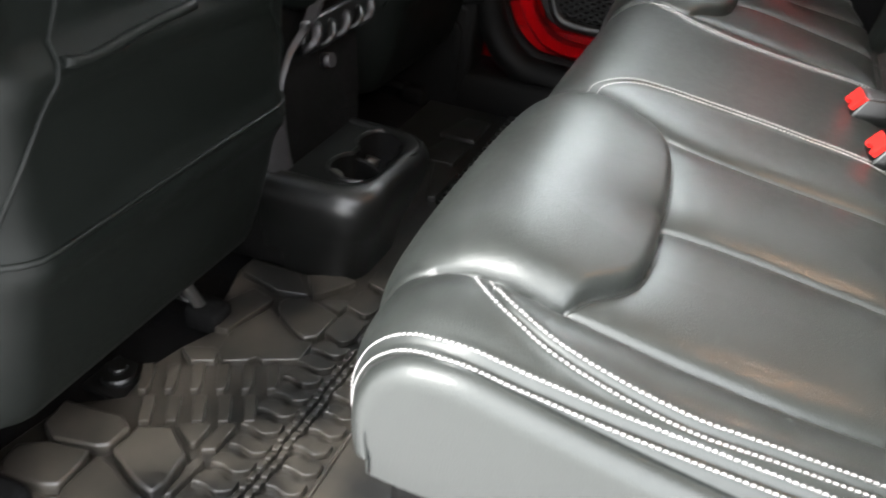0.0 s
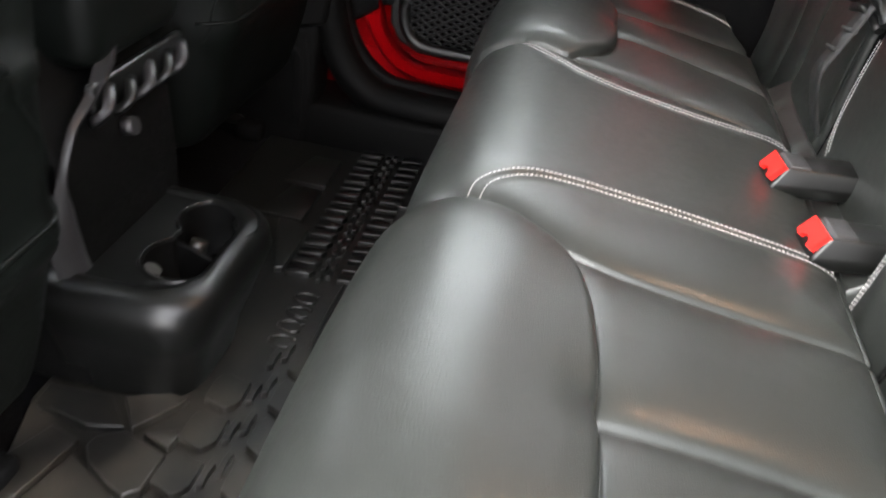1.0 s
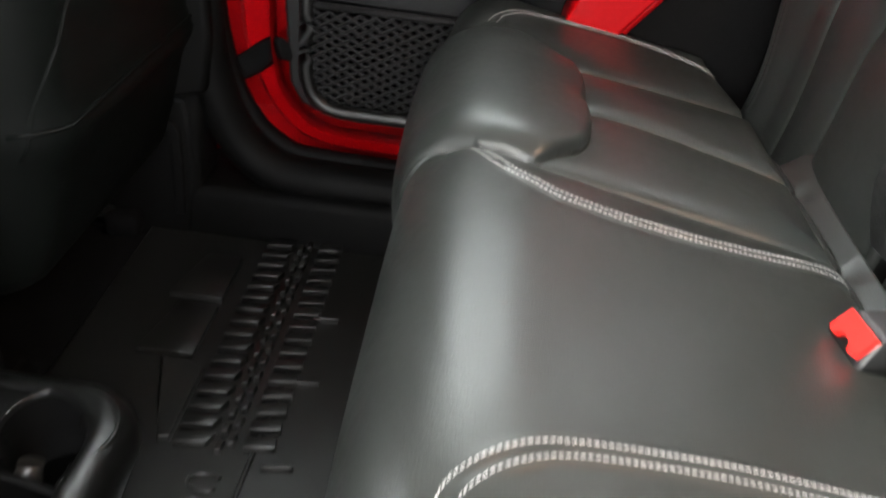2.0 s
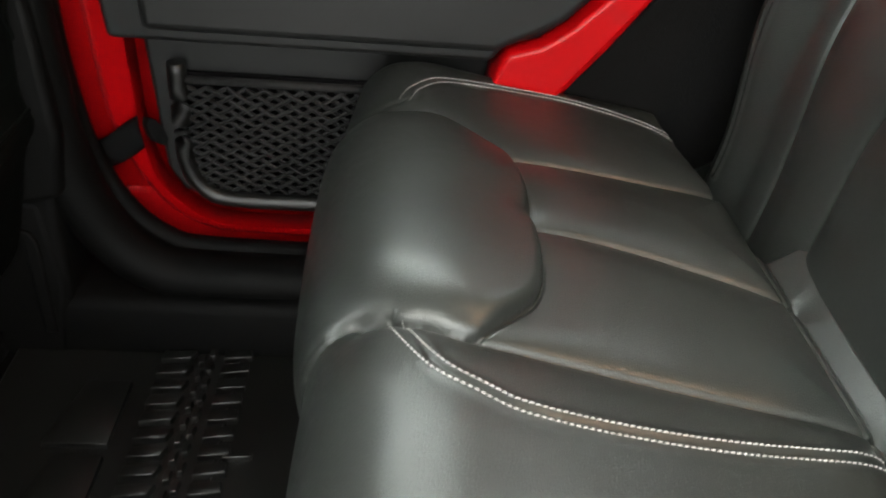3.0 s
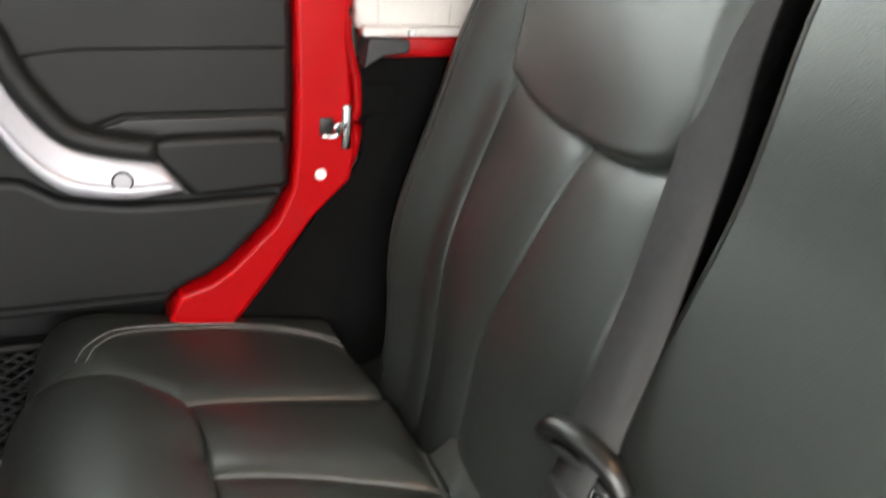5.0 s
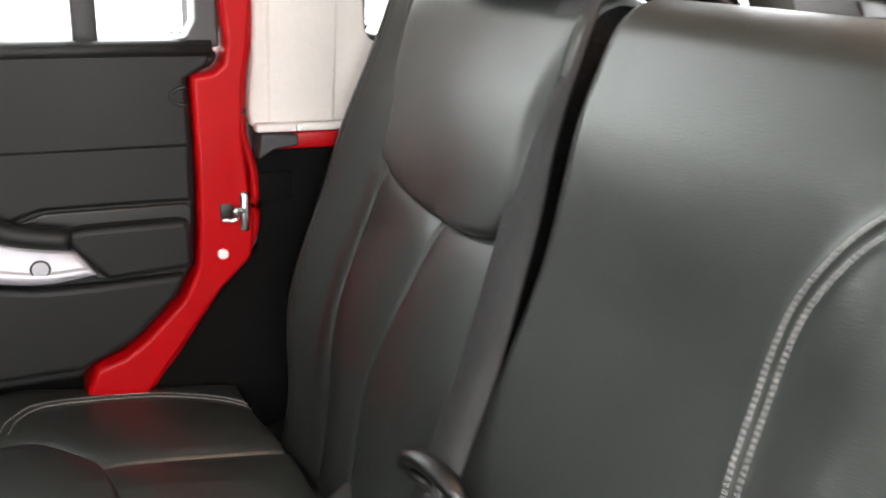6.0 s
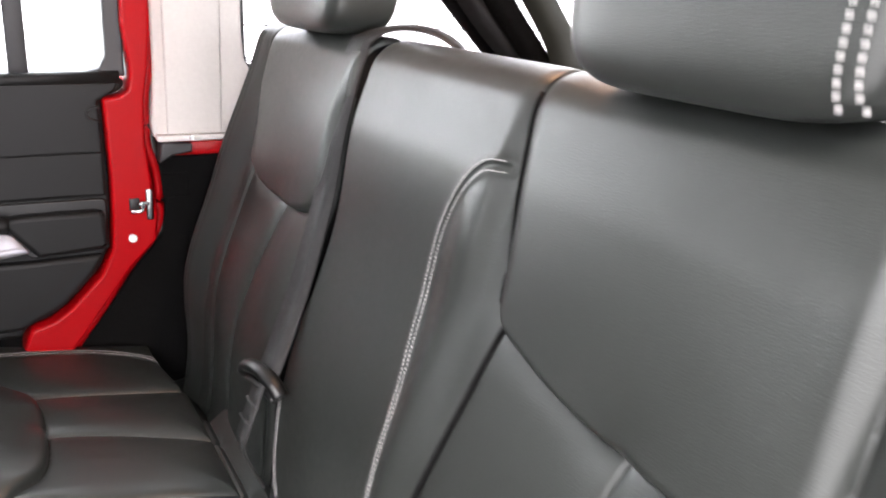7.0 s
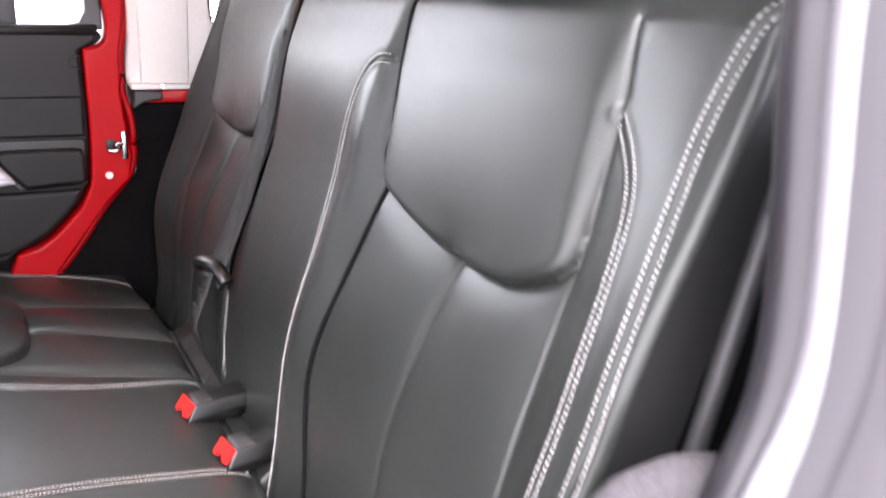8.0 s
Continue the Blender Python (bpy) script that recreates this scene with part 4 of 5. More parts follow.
for k in range(30):
    a = inner_line[int(k * (len(inner_line) - 1) / 29)]
    b = outer_line[int(k * (len(outer_line) - 1) / 29)]
    fold = 0.5 * (a + b)
    back = -0.012 + 0.010 * ease(a[1], 0.225, 0.275)
    rows.append([(0.0005, a[0] + 0.02, a[1]), (0.005, a[0] * 0.9 + b[0] * 0.1 + 0.02, a[1] * 0.9 + b[1] * 0.1), (0.004, fold[0] + 0.02, fold[1]), (-0.002, b[0] * 0.9 + a[0] * 0.1 + 0.02, b[1] * 0.9 + a[1] * 0.1), (back, b[0] + 0.019, b[1])])
raw("edge_trim", [p for r in rows for p in r], [(5 * k + j, 5 * k + j + 1, 5 * k + 6 + j, 5 * k + 5 + j) for k in range(29) for j in range(4)], SATIN, console, "satin grey edge trim")
for k, (y0, z0) in enumerate(((-0.038, 0.324), (0.003, 0.318), (0.044, 0.320), (0.084, 0.319), (0.118, 0.320))):
    arc = [(0.004 + 0.012 * math.sin(math.pi * u), y0 + 0.02 + 0.030 * (u - 0.5) - 0.008 * math.sin(math.pi * u), z0 + 0.026 * (u - 0.5)) for u in np.linspace(0, 1, 9)]
    sw = tube(arc, 0.0065, 10, 0.8)
    part("window_switch", sw, SATIN if k % 2 == 0 else PLASTIC_GLOSS, console, "glossy rocker switch")
part("switch_bezel", box(-0.006, 0.004, -0.03, 0.16, 0.298, 0.345, 0.004), PLASTIC_GLOSS, console)
part("outlet_cap", tube([(-0.004, 0.033, 0.276), (0.010, 0.033, 0.279)], 0.010, 16), SATIN, console, "round outlet cap")
part("lid", box(-0.60, 0.006, -0.03, 0.165, 0.350, 0.46, 0.028, 4), LEATHER_BACK, console, "padded armrest lid")


# ---------------------------------------------------------------- front seats
def front_seat(mirror, label, ahead=0.0):
    ob = thing("front_seat", label, "car seat", "front seats", at=(-0.45 - ahead, -0.42 * mirror, 0))
    sgn = mirror
    prof = [(-0.62, 0.175), (-0.46, 0.148), (-0.385, 0.140), (-0.362, 0.143), (-0.345, 0.185), (-0.325, 0.262), (-0.316, 0.315), (-0.312, 0.36), (-0.305, 0.46), (-0.292, 0.60), (-0.285, 0.75), (-0.30, 0.86), (-0.36, 0.90), (-0.44, 0.89)]
    p = curve_through(prof, 0.012)
    nrow = len(p)
    ys = np.concatenate([np.linspace(-0.235, -0.195, 7), np.linspace(-0.185, 0.185, 34), np.linspace(0.195, 0.235, 7)])
    verts, faces = [], []
    for x, z in p:
        for yy in ys:
            e = max(0.0, (abs(yy) - 0.165) / 0.07)
            back = 0.075 * e * e + 0.02 * e
            bulge = 0.012 * math.exp(-((z - 0.315) / 0.02) ** 2) * (1 - e) + 0.007 * math.exp(-((z - 0.455) / 0.012) ** 2) * (abs(yy) < 0.17) - 0.010 * (0.47 < z < 0.86) * (abs(yy) < 0.165)
            lean_in = 0.12 * max(0, z - 0.34)
            w = yy * (1 - lean_in * 0.55)
            verts.append((x - back + bulge + 0.45, w, z))
    m = len(ys)
    for a in range(nrow - 1):
        for b in range(m - 1):
            faces.append((a * m + b, a * m + b + 1, (a + 1) * m + b + 1, (a + 1) * m + b))
    raw("back_panel", verts, faces, LEATHER_BACK, ob)
    part("core", box(-0.24, 0.055, -0.225, 0.225, 0.23, 0.85, 0.05, 4), LEATHER, ob, "black leather seat back")
    part("seat_cushion", box(-0.62, -0.06, -0.25, 0.25, 0.20, 0.36, 0.04, 4), LEATHER, ob, "black leather seat cushion")
    def on_panel(pairs, lift=0.0015):
        out = []
        for yy, z in curve_through(pairs, 0.012):
            x = float(np.interp(z, [q[1] for q in prof[3:12]], [q[0] for q in prof[3:12]]))
            e = max(0.0, (abs(yy) - 0.165) / 0.07)
            bulge = 0.012 * math.exp(-((z - 0.315) / 0.02) ** 2) * (1 - e) + 0.007 * math.exp(-((z - 0.455) / 0.012) ** 2) * (abs(yy) < 0.17) - 0.010 * (0.47 < z < 0.86) * (abs(yy) < 0.165)
            out.append((x - 0.075 * e * e - 0.02 * e + bulge + 0.45 + lift, yy * (1 - 0.066 * max(0, z - 0.34)), z))
        return out
    part("pocket_rim", tube(on_panel([(-0.128, 0.466), (-0.10, 0.462), (-0.03, 0.468), (0.05, 0.470), (0.128, 0.466)], 0.002), 0.0045, 8), LEATHER_BACK, ob, "elastic map pocket edge")
    part("fold_ridge", tube(on_panel([(-0.205, 0.326), (-0.14, 0.327), (0.0, 0.329), (0.14, 0.330), (0.205, 0.331)], 0.0005), 0.0028, 8), LEATHER_BACK, ob, "hem along the lower back panel")
    for s in (-1, 1):
        seam = on_panel([(s * 0.199, 0.30), (s * 0.195, 0.325), (s * 0.187, 0.355), (s * 0.168, 0.401), (s * 0.145, 0.437), (s * 0.131, 0.466), (s * 0.116, 0.50), (s * 0.108, 0.56), (s * 0.102, 0.64), (s * 0.10, 0.8)], 0.001)
        part("side_piping", tube(seam, 0.0017, 8), LEATHER_BACK, ob, "sewn piping along the side")
        part("seat_rail", tube([(-0.55, s * 0.17, 0.035), (-0.0, s * 0.17, 0.02), (0.045, s * 0.17, 0.006)], 0.010, 8), CHROME if s * sgn > 0 else PLASTIC, ob, "steel seat rail")
        part("rail_cover", box(0.0, 0.05, s * 0.17 - 0.02, s * 0.17 + 0.02, -0.01, 0.026, 0.008), CARPET, ob)
    if mirror > 0:
        part("frame_rod", tube([(-0.014, 0.146, 0.100), (0.003, 0.155, 0.060), (0.027, 0.168, 0.002)], 0.0075, 10), STEEL, ob, "bare steel frame rod")
    part("underframe", box(-0.55, -0.02, -0.2, 0.2, 0.05, 0.2, 0.01), PLASTIC, ob, "dark seat frame")
    part("headrest", box(-0.14, -0.02, -0.14, 0.14, 0.93, 1.12, 0.045, 4), LEATHER, ob, "black leather headrest")
    return ob


front_seat(1, "black vinyl front seat back with map pocket")
front_seat(-1, "black vinyl front seat back beside the far door", 0.07)


# ---------------------------------------------------------------- far rear door
def slab(name, outline, y_in, y_out, mat, parent, bevel=0.004, label="", seg=2):
    return part(name, prism(outline, "y", y_in, y_out, bevel, seg), mat, parent, label)


door = thing("door_1", "closed red car door with black trim panel, silver pull and storage net", "car door", kind="structure", at=(0, 0.62, 0))
D = 0.62


def yslab(name, outline, y_in, y_out, mat, bevel=0.004, label="", parent=None, seg=2):
    bm = prism(outline, "y", y_in - D, y_out - D, bevel, seg)
    return part(name, bm, mat, parent or door, label)


# red shell: rear edge strip with its flange
RED_REAR = [(0.226, 0.762), (0.229, 0.643), (0.228, 0.582), (0.224, 0.531), (0.206, 0.491), (0.160, 0.444), (0.134, 0.425), (0.100, 0.415), (0.088, 0.385), (0.085, 0.34), (0.138, 0.34), (0.160, 0.377), (0.196, 0.425),
            (0.248, 0.497), (0.289, 0.538), (0.294, 0.575), (0.287, 0.64), (0.282, 0.69), (0.284, 0.757), (0.291, 0.80), (0.298, 0.868), (0.302, 1.30), (0.268, 1.30), (0.258, 0.867), (0.266, 0.80), (0.262, 0.775), (0.25, 0.765)]
yslab("shell_rear", RED_REAR, 0.596, 0.66, RED, 0.005, "glossy red painted door edge", seg=3)
# dark flange line and pinch weld behind it
FL = curve_through([(0.304, 1.30), (0.303, 0.868), (0.296, 0.80), (0.289, 0.757), (0.288, 0.69), (0.300, 0.641), (0.302, 0.578), (0.289, 0.537), (0.250, 0.490), (0.202, 0.420), (0.166, 0.372), (0.142, 0.33)], 0.01)
part("flange", tube([(x, 0.628 - D, z) for x, z in FL], 0.007, 8), RED, door, "red pinch flange")
part("seal", tube([(x + 0.010, 0.640 - D, z - 0.004) for x, z in FL], 0.008, 8), RUBBER, door, "black rubber door seal")
# red lower and front edges
outer = curve_through([(-0.364, 0.47), (-0.360, 0.43), (-0.352, 0.33), (-0.345, 0.265), (-0.322, 0.20), (-0.290, 0.150), (-0.245, 0.120), (-0.182, 0.111), (-0.05, 0.113), (0.06, 0.13)], 0.012)
inner = curve_through([(-0.304, 0.47), (-0.301, 0.43), (-0.297, 0.33), (-0.294, 0.275), (-0.282, 0.215), (-0.255, 0.180), (-0.225, 0.160), (-0.182, 0.154), (-0.05, 0.156), (0.06, 0.175)], 0.012)
n = min(len(outer), len(inner))
oi = [outer[int(k * (len(outer) - 1) / (n - 1))] for k in range(n)]
ii = [inner[int(k * (len(inner) - 1) / (n - 1))] for k in range(n)]
vv, ff = [], []
for k in range(n):
    for (x, z), yy in ((oi[k], 0.740), (oi[k], 0.712), (oi[k] * 0.8 + ii[k] * 0.2, 0.704), (oi[k] * 0.2 + ii[k] * 0.8, 0.702), (ii[k], 0.694), (ii[k], 0.66)):
        vv.append((x, yy - D, z))
for k in range(n - 1):
    for j in range(5):
        ff.append((k * 6 + j, k * 6 + j + 1, k * 6 + 7 + j, k * 6 + 6 + j))
raw("shell_lower", vv, ff, RED, door, "glossy red painted lower door edge")
# check strap
part("check_strap", tube(curve_through([(-0.37, 0.70 - D, 0.215), (-0.335, 0.69 - D, 0.235), (-0.30, 0.69 - D, 0.262), (-0.275, 0.66 - D, 0.275)], 0.008), 0.018, 8, 0.45, (0, 1, 0)), CARPET, door, "dark fabric check strap")
# added black slab, blocks the red paint from mirroring in the seat back
yslab("reflection_block", [(-0.40, 0.47), (-0.30, 0.47), (-0.30, 1.30), (-0.40, 1.30)], 0.690, 0.74, FLOOR_PLASTIC, 0.006, "added black slab that keeps red reflections off the seat")
# trim panel
TRIM = [(-0.30, 0.40), (0.086, 0.40), (0.100, 0.418), (0.132, 0.428), (0.158, 0.447), (0.203, 0.494), (0.222, 0.533), (0.226, 0.582), (0.228, 0.643),
        (0.225, 0.762), (0.248, 0.768), (0.259, 0.778), (0.258, 0.790), (-0.32, 0.782), (-0.31, 0.5)]
yslab("trim_panel", TRIM, 0.612, 0.70, SOFT_TRIM, 0.006, seg=3)
yslab("lower_panel", [(-0.272, 0.225), (-0.255, 0.195), (-0.215, 0.178), (0.10, 0.178), (0.10, 0.42), (-0.285, 0.42)], 0.670, 0.70, SOFT_TRIM, 0.006, "recessed lower door trim", seg=3)
yslab("upper_pad", [(-0.28, 0.66), (-0.06, 0.652), (-0.020, 0.672), (0.02, 0.677), (0.223, 0.679), (0.220, 0.757), (0.246, 0.772), (0.250, 0.786), (-0.31, 0.780)], 0.6055, 0.63, SOFT_TRIM, 0.005, seg=3)
yslab("middle_pad", [(-0.28, 0.59), (0.02, 0.598), (0.040, 0.607), (0.060, 0.613), (0.223, 0.613), (0.223, 0.684), (-0.28, 0.684)], 0.6075, 0.63, SOFT_TRIM, 0.006, seg=3)
part("sill_ledge", tube([(-0.32, 0.612 - D, 0.779), (-0.1, 0.612 - D, 0.783), (0.1, 0.612 - D, 0.788), (0.252, 0.612 - D, 0.791)], 0.010, 10), SOFT_TRIM, door)
yslab("lower_pad", [(-0.262, 0.414), (0.088, 0.414), (0.128, 0.434), (0.152, 0.447), (0.196, 0.492), (0.213, 0.524), (0.110, 0.522), (0.050, 0.524), (-0.005, 0.533), (-0.04, 0.556), (-0.27, 0.56)], 0.600, 0.63, SOFT_TRIM, 0.009, seg=4)
yslab("armrest", [(0.072, 0.590), (0.100, 0.595), (0.210, 0.595), (0.217, 0.589), (0.219, 0.542), (0.213, 0.535), (0.121, 0.529)], 0.590, 0.63, SOFT_TRIM, 0.008, "padded armrest", seg=3)
yslab("armrest_back", [(0.03, 0.60), (0.062, 0.611), (0.216, 0.611), (0.222, 0.605), (0.222, 0.53), (0.112, 0.524)], 0.609, 0.63, PLASTIC, 0.003)
hb_in = curve_through([(0.110, 0.541), (0.080, 0.5365), (0.051, 0.535), (0.003, 0.544), (-0.028, 0.569), (-0.049, 0.600), (-0.075, 0.65), (-0.092, 0.70), (-0.098, 0.73)], 0.008)
hb_up = curve_through([(0.089, 0.569), (0.080, 0.572), (0.050, 0.577), (0.008, 0.590), (-0.022, 0.618), (-0.043, 0.654), (-0.060, 0.69), (-0.068, 0.73)], 0.008)
m2 = min(len(hb_in), len(hb_up))
low = [hb_in[int(k * (len(hb_in) - 1) / (m2 - 1))] for k in range(m2)]
upp = [hb_up[int(k * (len(hb_up) - 1) / (m2 - 1))] for k in range(m2)]
vv, ff = [], []
for k in range(m2):
    a, b = low[k], upp[k]
    for t, yy in ((0, 0.612), (0, 0.588), (0.08, 0.581), (0.3, 0.578), (0.36, 0.581), (0.42, 0.583), (0.92, 0.584), (1, 0.588), (1, 0.612)):
        q = a * (1 - t) + b * t
        vv.append((q[0], yy - D, q[1]))
w9 = 9
for k in range(m2 - 1):
    for j in range(w9 - 1):
        ff.append((k * w9 + j, k * w9 + w9 + j, k * w9 + w9 + 1 + j, k * w9 + j + 1))
ff.append(tuple(range(w9)))
pull = raw("pull_handle", vv, ff, SILVER, door, "satin silver door pull")
part("screw_cover", tube([(0.052, 0.583 - D, 0.556), (0.052, 0.5795 - D, 0.556)], 0.0085, 20), SILVER, pull)
ring = [(0.052 + 0.0095 * math.cos(2 * math.pi * k / 24), 0.5808 - D, 0.556 + 0.0095 * math.sin(2 * math.pi * k / 24)) for k in range(25)]
part("cover_groove", tube(ring, 0.0012, 6, caps=False), PLASTIC, pull)
hp = curve_through([(0.086, 0.583), (0.045, 0.590), (0.008, 0.603), (-0.014, 0.629), (-0.033, 0.66), (-0.048, 0.70)], 0.01)
part("grip", tube([(x, 0.594 - D, z) for x, z in hp], 0.013, 12), SOFT_TRIM, door, "dark rubber inner grip")
# strap loop, latch, screw
lp = [(0.222 - 0.019 * math.sin(math.pi * k / 12), 0.604 - D, 0.7385 - 0.0105 * math.cos(math.pi * k / 12)) for k in range(13)]
part("strap_loop", tube(lp, 0.0022, 6), PLASTIC, door)
latch = part("latch", box(0.276, 0.288, 0.592 - D, 0.602 - D, 0.573, 0.624, 0.004), CHROME, door, "bright steel door latch")
part("latch_slot", box(0.252, 0.268, 0.5945 - D, 0.5985 - D, 0.590, 0.610, 0.002), PLASTIC, latch)
part("latch_hook", tube(curve_through([(0.254, 0.592 - D, 0.591), (0.268, 0.591 - D, 0.590), (0.272, 0.590 - D, 0.597), (0.266, 0.590 - D, 0.604), (0.280, 0.591 - D, 0.601)], 0.003), 0.0034, 8), CHROME, latch)
part("screw", tube([(0.254, 0.598 - D, 0.547), (0.254, 0.5925 - D, 0.547)], 0.0062, 16), LABEL_WHITE, door, "pale screw head")
# storage net in its frame
frame_path = curve_through([(-0.244, 0.648, 0.365), (-0.244, 0.648, 0.30), (-0.242, 0.648, 0.245), (-0.226, 0.648, 0.212), (-0.19, 0.648, 0.199), (-0.06, 0.648, 0.199), (0.06, 0.648, 0.2)], 0.01)
part("net_frame", tube([(x, y2 - D, z) for x, y2, z in frame_path], 0.010, 10), PLASTIC, door, "black plastic net frame")
part("net_hem", tube([(-0.238, 0.648 - D, 0.346), (0.06, 0.648 - D, 0.346)], 0.005, 8), NET, door, "elastic top hem")
yslab("net_back", [(-0.24, 0.2), (0.06, 0.2), (0.06, 0.348), (-0.24, 0.348)], 0.664, 0.6695, CARPET, 0.0)
bm = bmesh.new()
step = 0.0128
for s in (1, -1):
    c = -0.5
    while c < 0.5:
        pts = []
        for k in range(28):
            x = -0.236 + 0.29 * k / 27
            z = 0.275 + (x + 0.09) * 0.62 * s + c
            if 0.206 < z < 0.344:
                pts.append((x, 0.6485 - D + 0.0012 * math.sin(k * 2.3 + s), z))
        if len(pts) > 2:
            tube(pts, 0.0026, 5, bm=bm)
        c += step
nt_ob = part("net", bm, NET, door, "black elastic diamond netting")
nt_ob["kind"] = "stuff"
# window in the door
win = part("window_frame", prism([(-0.33, 0.784), (0.262, 0.792), (0.252, 1.30), (0.236, 1.30), (0.236, 0.822), (0.226, 0.803), (0.205, 0.799), (-0.30, 0.791), (-0.30, 1.30), (-0.33, 1.30)], "y", 0.615 - D, 0.655 - D, 0.003), PLASTIC_GREY, door, "dark grey window surround")
part("divider", box(0.108, 0.134, 0.622 - D, 0.648 - D, 0.79, 1.30, 0.003), PLASTIC_GREY, door, "dark window divider")
pane = part("pane", box(-0.30, 0.24, 0.636 - D, 0.640 - D, 0.79, 1.30), GLASS, door, "clear window glass")
pane.visible_shadow = False


# ---------------------------------------------------------------- car body round the cabin
body = thing("body_side_far", "red and black car body side with white hardtop", "car body", kind="structure")
# quarter panel carpet with the arch
part("quarter_carpet", prism([(0.30, 0.668), (1.25, 0.668), (1.25, -0.05), (-0.02, -0.05), (0.06, 0.25), (0.13, 0.36), (0.21, 0.42), (0.262, 0.495), (0.305, 0.545), (0.312, 0.60), (0.303, 0.64)], "y", 0.625, 0.70, 0.004), CARPET, body, "black carpeted quarter panel")
part("quarter_trim_front", box(0.305, 0.35, 0.622, 0.65, 0.60, 0.64, 0.004), CARPET, body)
part("belt_rail", box(0.325, 1.25, 0.612, 0.66, 0.669, 0.692, 0.004), RED, body, "red body rail under the hardtop")
part("rail_bracket", prism([(0.302, 0.660), (0.306, 0.692), (0.352, 0.690), (0.352, 0.676), (0.322, 0.672)], "y", 0.600, 0.64, 0.003), PLASTIC_GREY, body, "grey hardtop bracket")
part("bolt", tube([(0.352, 0.606, 0.697), (0.352, 0.598, 0.699)], 0.004, 10), CHROME, body)
part("hardtop_post", prism([(0.301, 1.34), (0.301, 0.78), (0.295, 0.72), (0.298, 0.697), (0.345, 0.690), (1.25, 0.690), (1.25, 0.80), (0.452, 0.80), (0.443, 0.815), (0.439, 0.86), (0.438, 1.34)], "y", 0.618, 0.65, 0.005), WHITE, body, "white hardtop side")
part("hardtop_rib", prism([(0.318, 1.34), (0.318, 0.702), (0.402, 0.702), (0.412, 1.34)], "y", 0.612, 0.62, 0.004), WHITE, body)
part("hardtop_foot", box(0.30, 0.42, 0.602, 0.62, 0.693, 0.703, 0.003), WHITE, body)
qp = part("quarter_pane", box(0.44, 1.36, 0.636, 0.640, 0.80, 1.34), GLASS, body, "quarter window glass")
qp.visible_shadow = False
part("quarter_seal", tube(curve_through([(0.440, 0.63, 1.33), (0.441, 0.63, 0.86), (0.445, 0.63, 0.82), (0.458, 0.63, 0.803), (0.6, 0.63, 0.802), (1.36, 0.63, 0.802)], 0.01), 0.006, 8), RUBBER, body, "black window gasket")
part("front_door_panel", box(-1.5, -0.40, 0.64, 0.70, -0.05, 0.79, 0.01), SOFT_TRIM, body, "charcoal front door trim")
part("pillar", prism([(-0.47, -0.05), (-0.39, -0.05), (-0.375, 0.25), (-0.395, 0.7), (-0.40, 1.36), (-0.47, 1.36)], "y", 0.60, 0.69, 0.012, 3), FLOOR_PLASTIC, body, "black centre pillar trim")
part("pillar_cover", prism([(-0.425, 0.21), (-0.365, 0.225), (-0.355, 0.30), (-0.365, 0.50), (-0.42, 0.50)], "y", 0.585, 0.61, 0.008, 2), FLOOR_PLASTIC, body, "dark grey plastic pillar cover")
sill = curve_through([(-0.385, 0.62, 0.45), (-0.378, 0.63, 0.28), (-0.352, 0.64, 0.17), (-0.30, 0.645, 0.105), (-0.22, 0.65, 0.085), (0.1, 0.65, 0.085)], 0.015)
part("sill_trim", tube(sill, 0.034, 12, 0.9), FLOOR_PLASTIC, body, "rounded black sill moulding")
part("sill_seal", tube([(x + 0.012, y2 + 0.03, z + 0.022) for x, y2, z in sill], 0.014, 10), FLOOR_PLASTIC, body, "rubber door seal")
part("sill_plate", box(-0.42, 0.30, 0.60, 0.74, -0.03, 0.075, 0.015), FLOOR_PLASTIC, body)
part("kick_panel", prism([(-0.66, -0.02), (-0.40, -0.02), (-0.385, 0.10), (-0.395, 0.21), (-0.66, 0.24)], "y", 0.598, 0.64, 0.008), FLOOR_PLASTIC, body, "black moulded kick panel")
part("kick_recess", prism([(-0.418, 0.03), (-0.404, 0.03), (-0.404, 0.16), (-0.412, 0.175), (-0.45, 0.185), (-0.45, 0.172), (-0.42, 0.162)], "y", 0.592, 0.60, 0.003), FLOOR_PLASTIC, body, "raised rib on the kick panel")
part("rocker", box(-0.40, 0.30, 0.745, 0.78, -0.2, 0.15, 0.01), RED, body)
part("outer_skin", box(-1.6, 1.3, 0.752, 0.785, -0.25, 0.775, 0.01), RED, body, "red outer body side")
part("scuff", box(-0.19, 0.0, 0.69, 0.71, 0.092, 0.098, 0.001), RED, body, "red sill lip")

near = thing("body_side_near", "black door seal and pillar of the open rear doorway", "car body", kind="structure")
edge = curve_through([(0.369, 1.36), (0.368, 0.95), (0.372, 0.86), (0.383, 0.787), (0.391, 0.72), (0.388, 0.675), (0.376, 0.640), (0.358, 0.59), (0.346, 0.54), (0.339, 0.45), (0.336, 0.3), (0.335, 0.0)], 0.012)
across = [(0.060, -0.645), (0.010, -0.664), (0.002, -0.672), (0.0, -0.680), (0.004, -0.686), (0.012, -0.690), (0.030, -0.697), (0.046, -0.703), (0.050, -0.702), (0.070, -0.706), (0.074, -0.712), (0.100, -0.728), (0.112, -0.735), (0.118, -0.75)]
vv, ff = [], []
for k in range(len(edge)):
    for w, yy in across:
        vv.append((edge[k][0] + w, yy, edge[k][1]))
m3 = len(across)
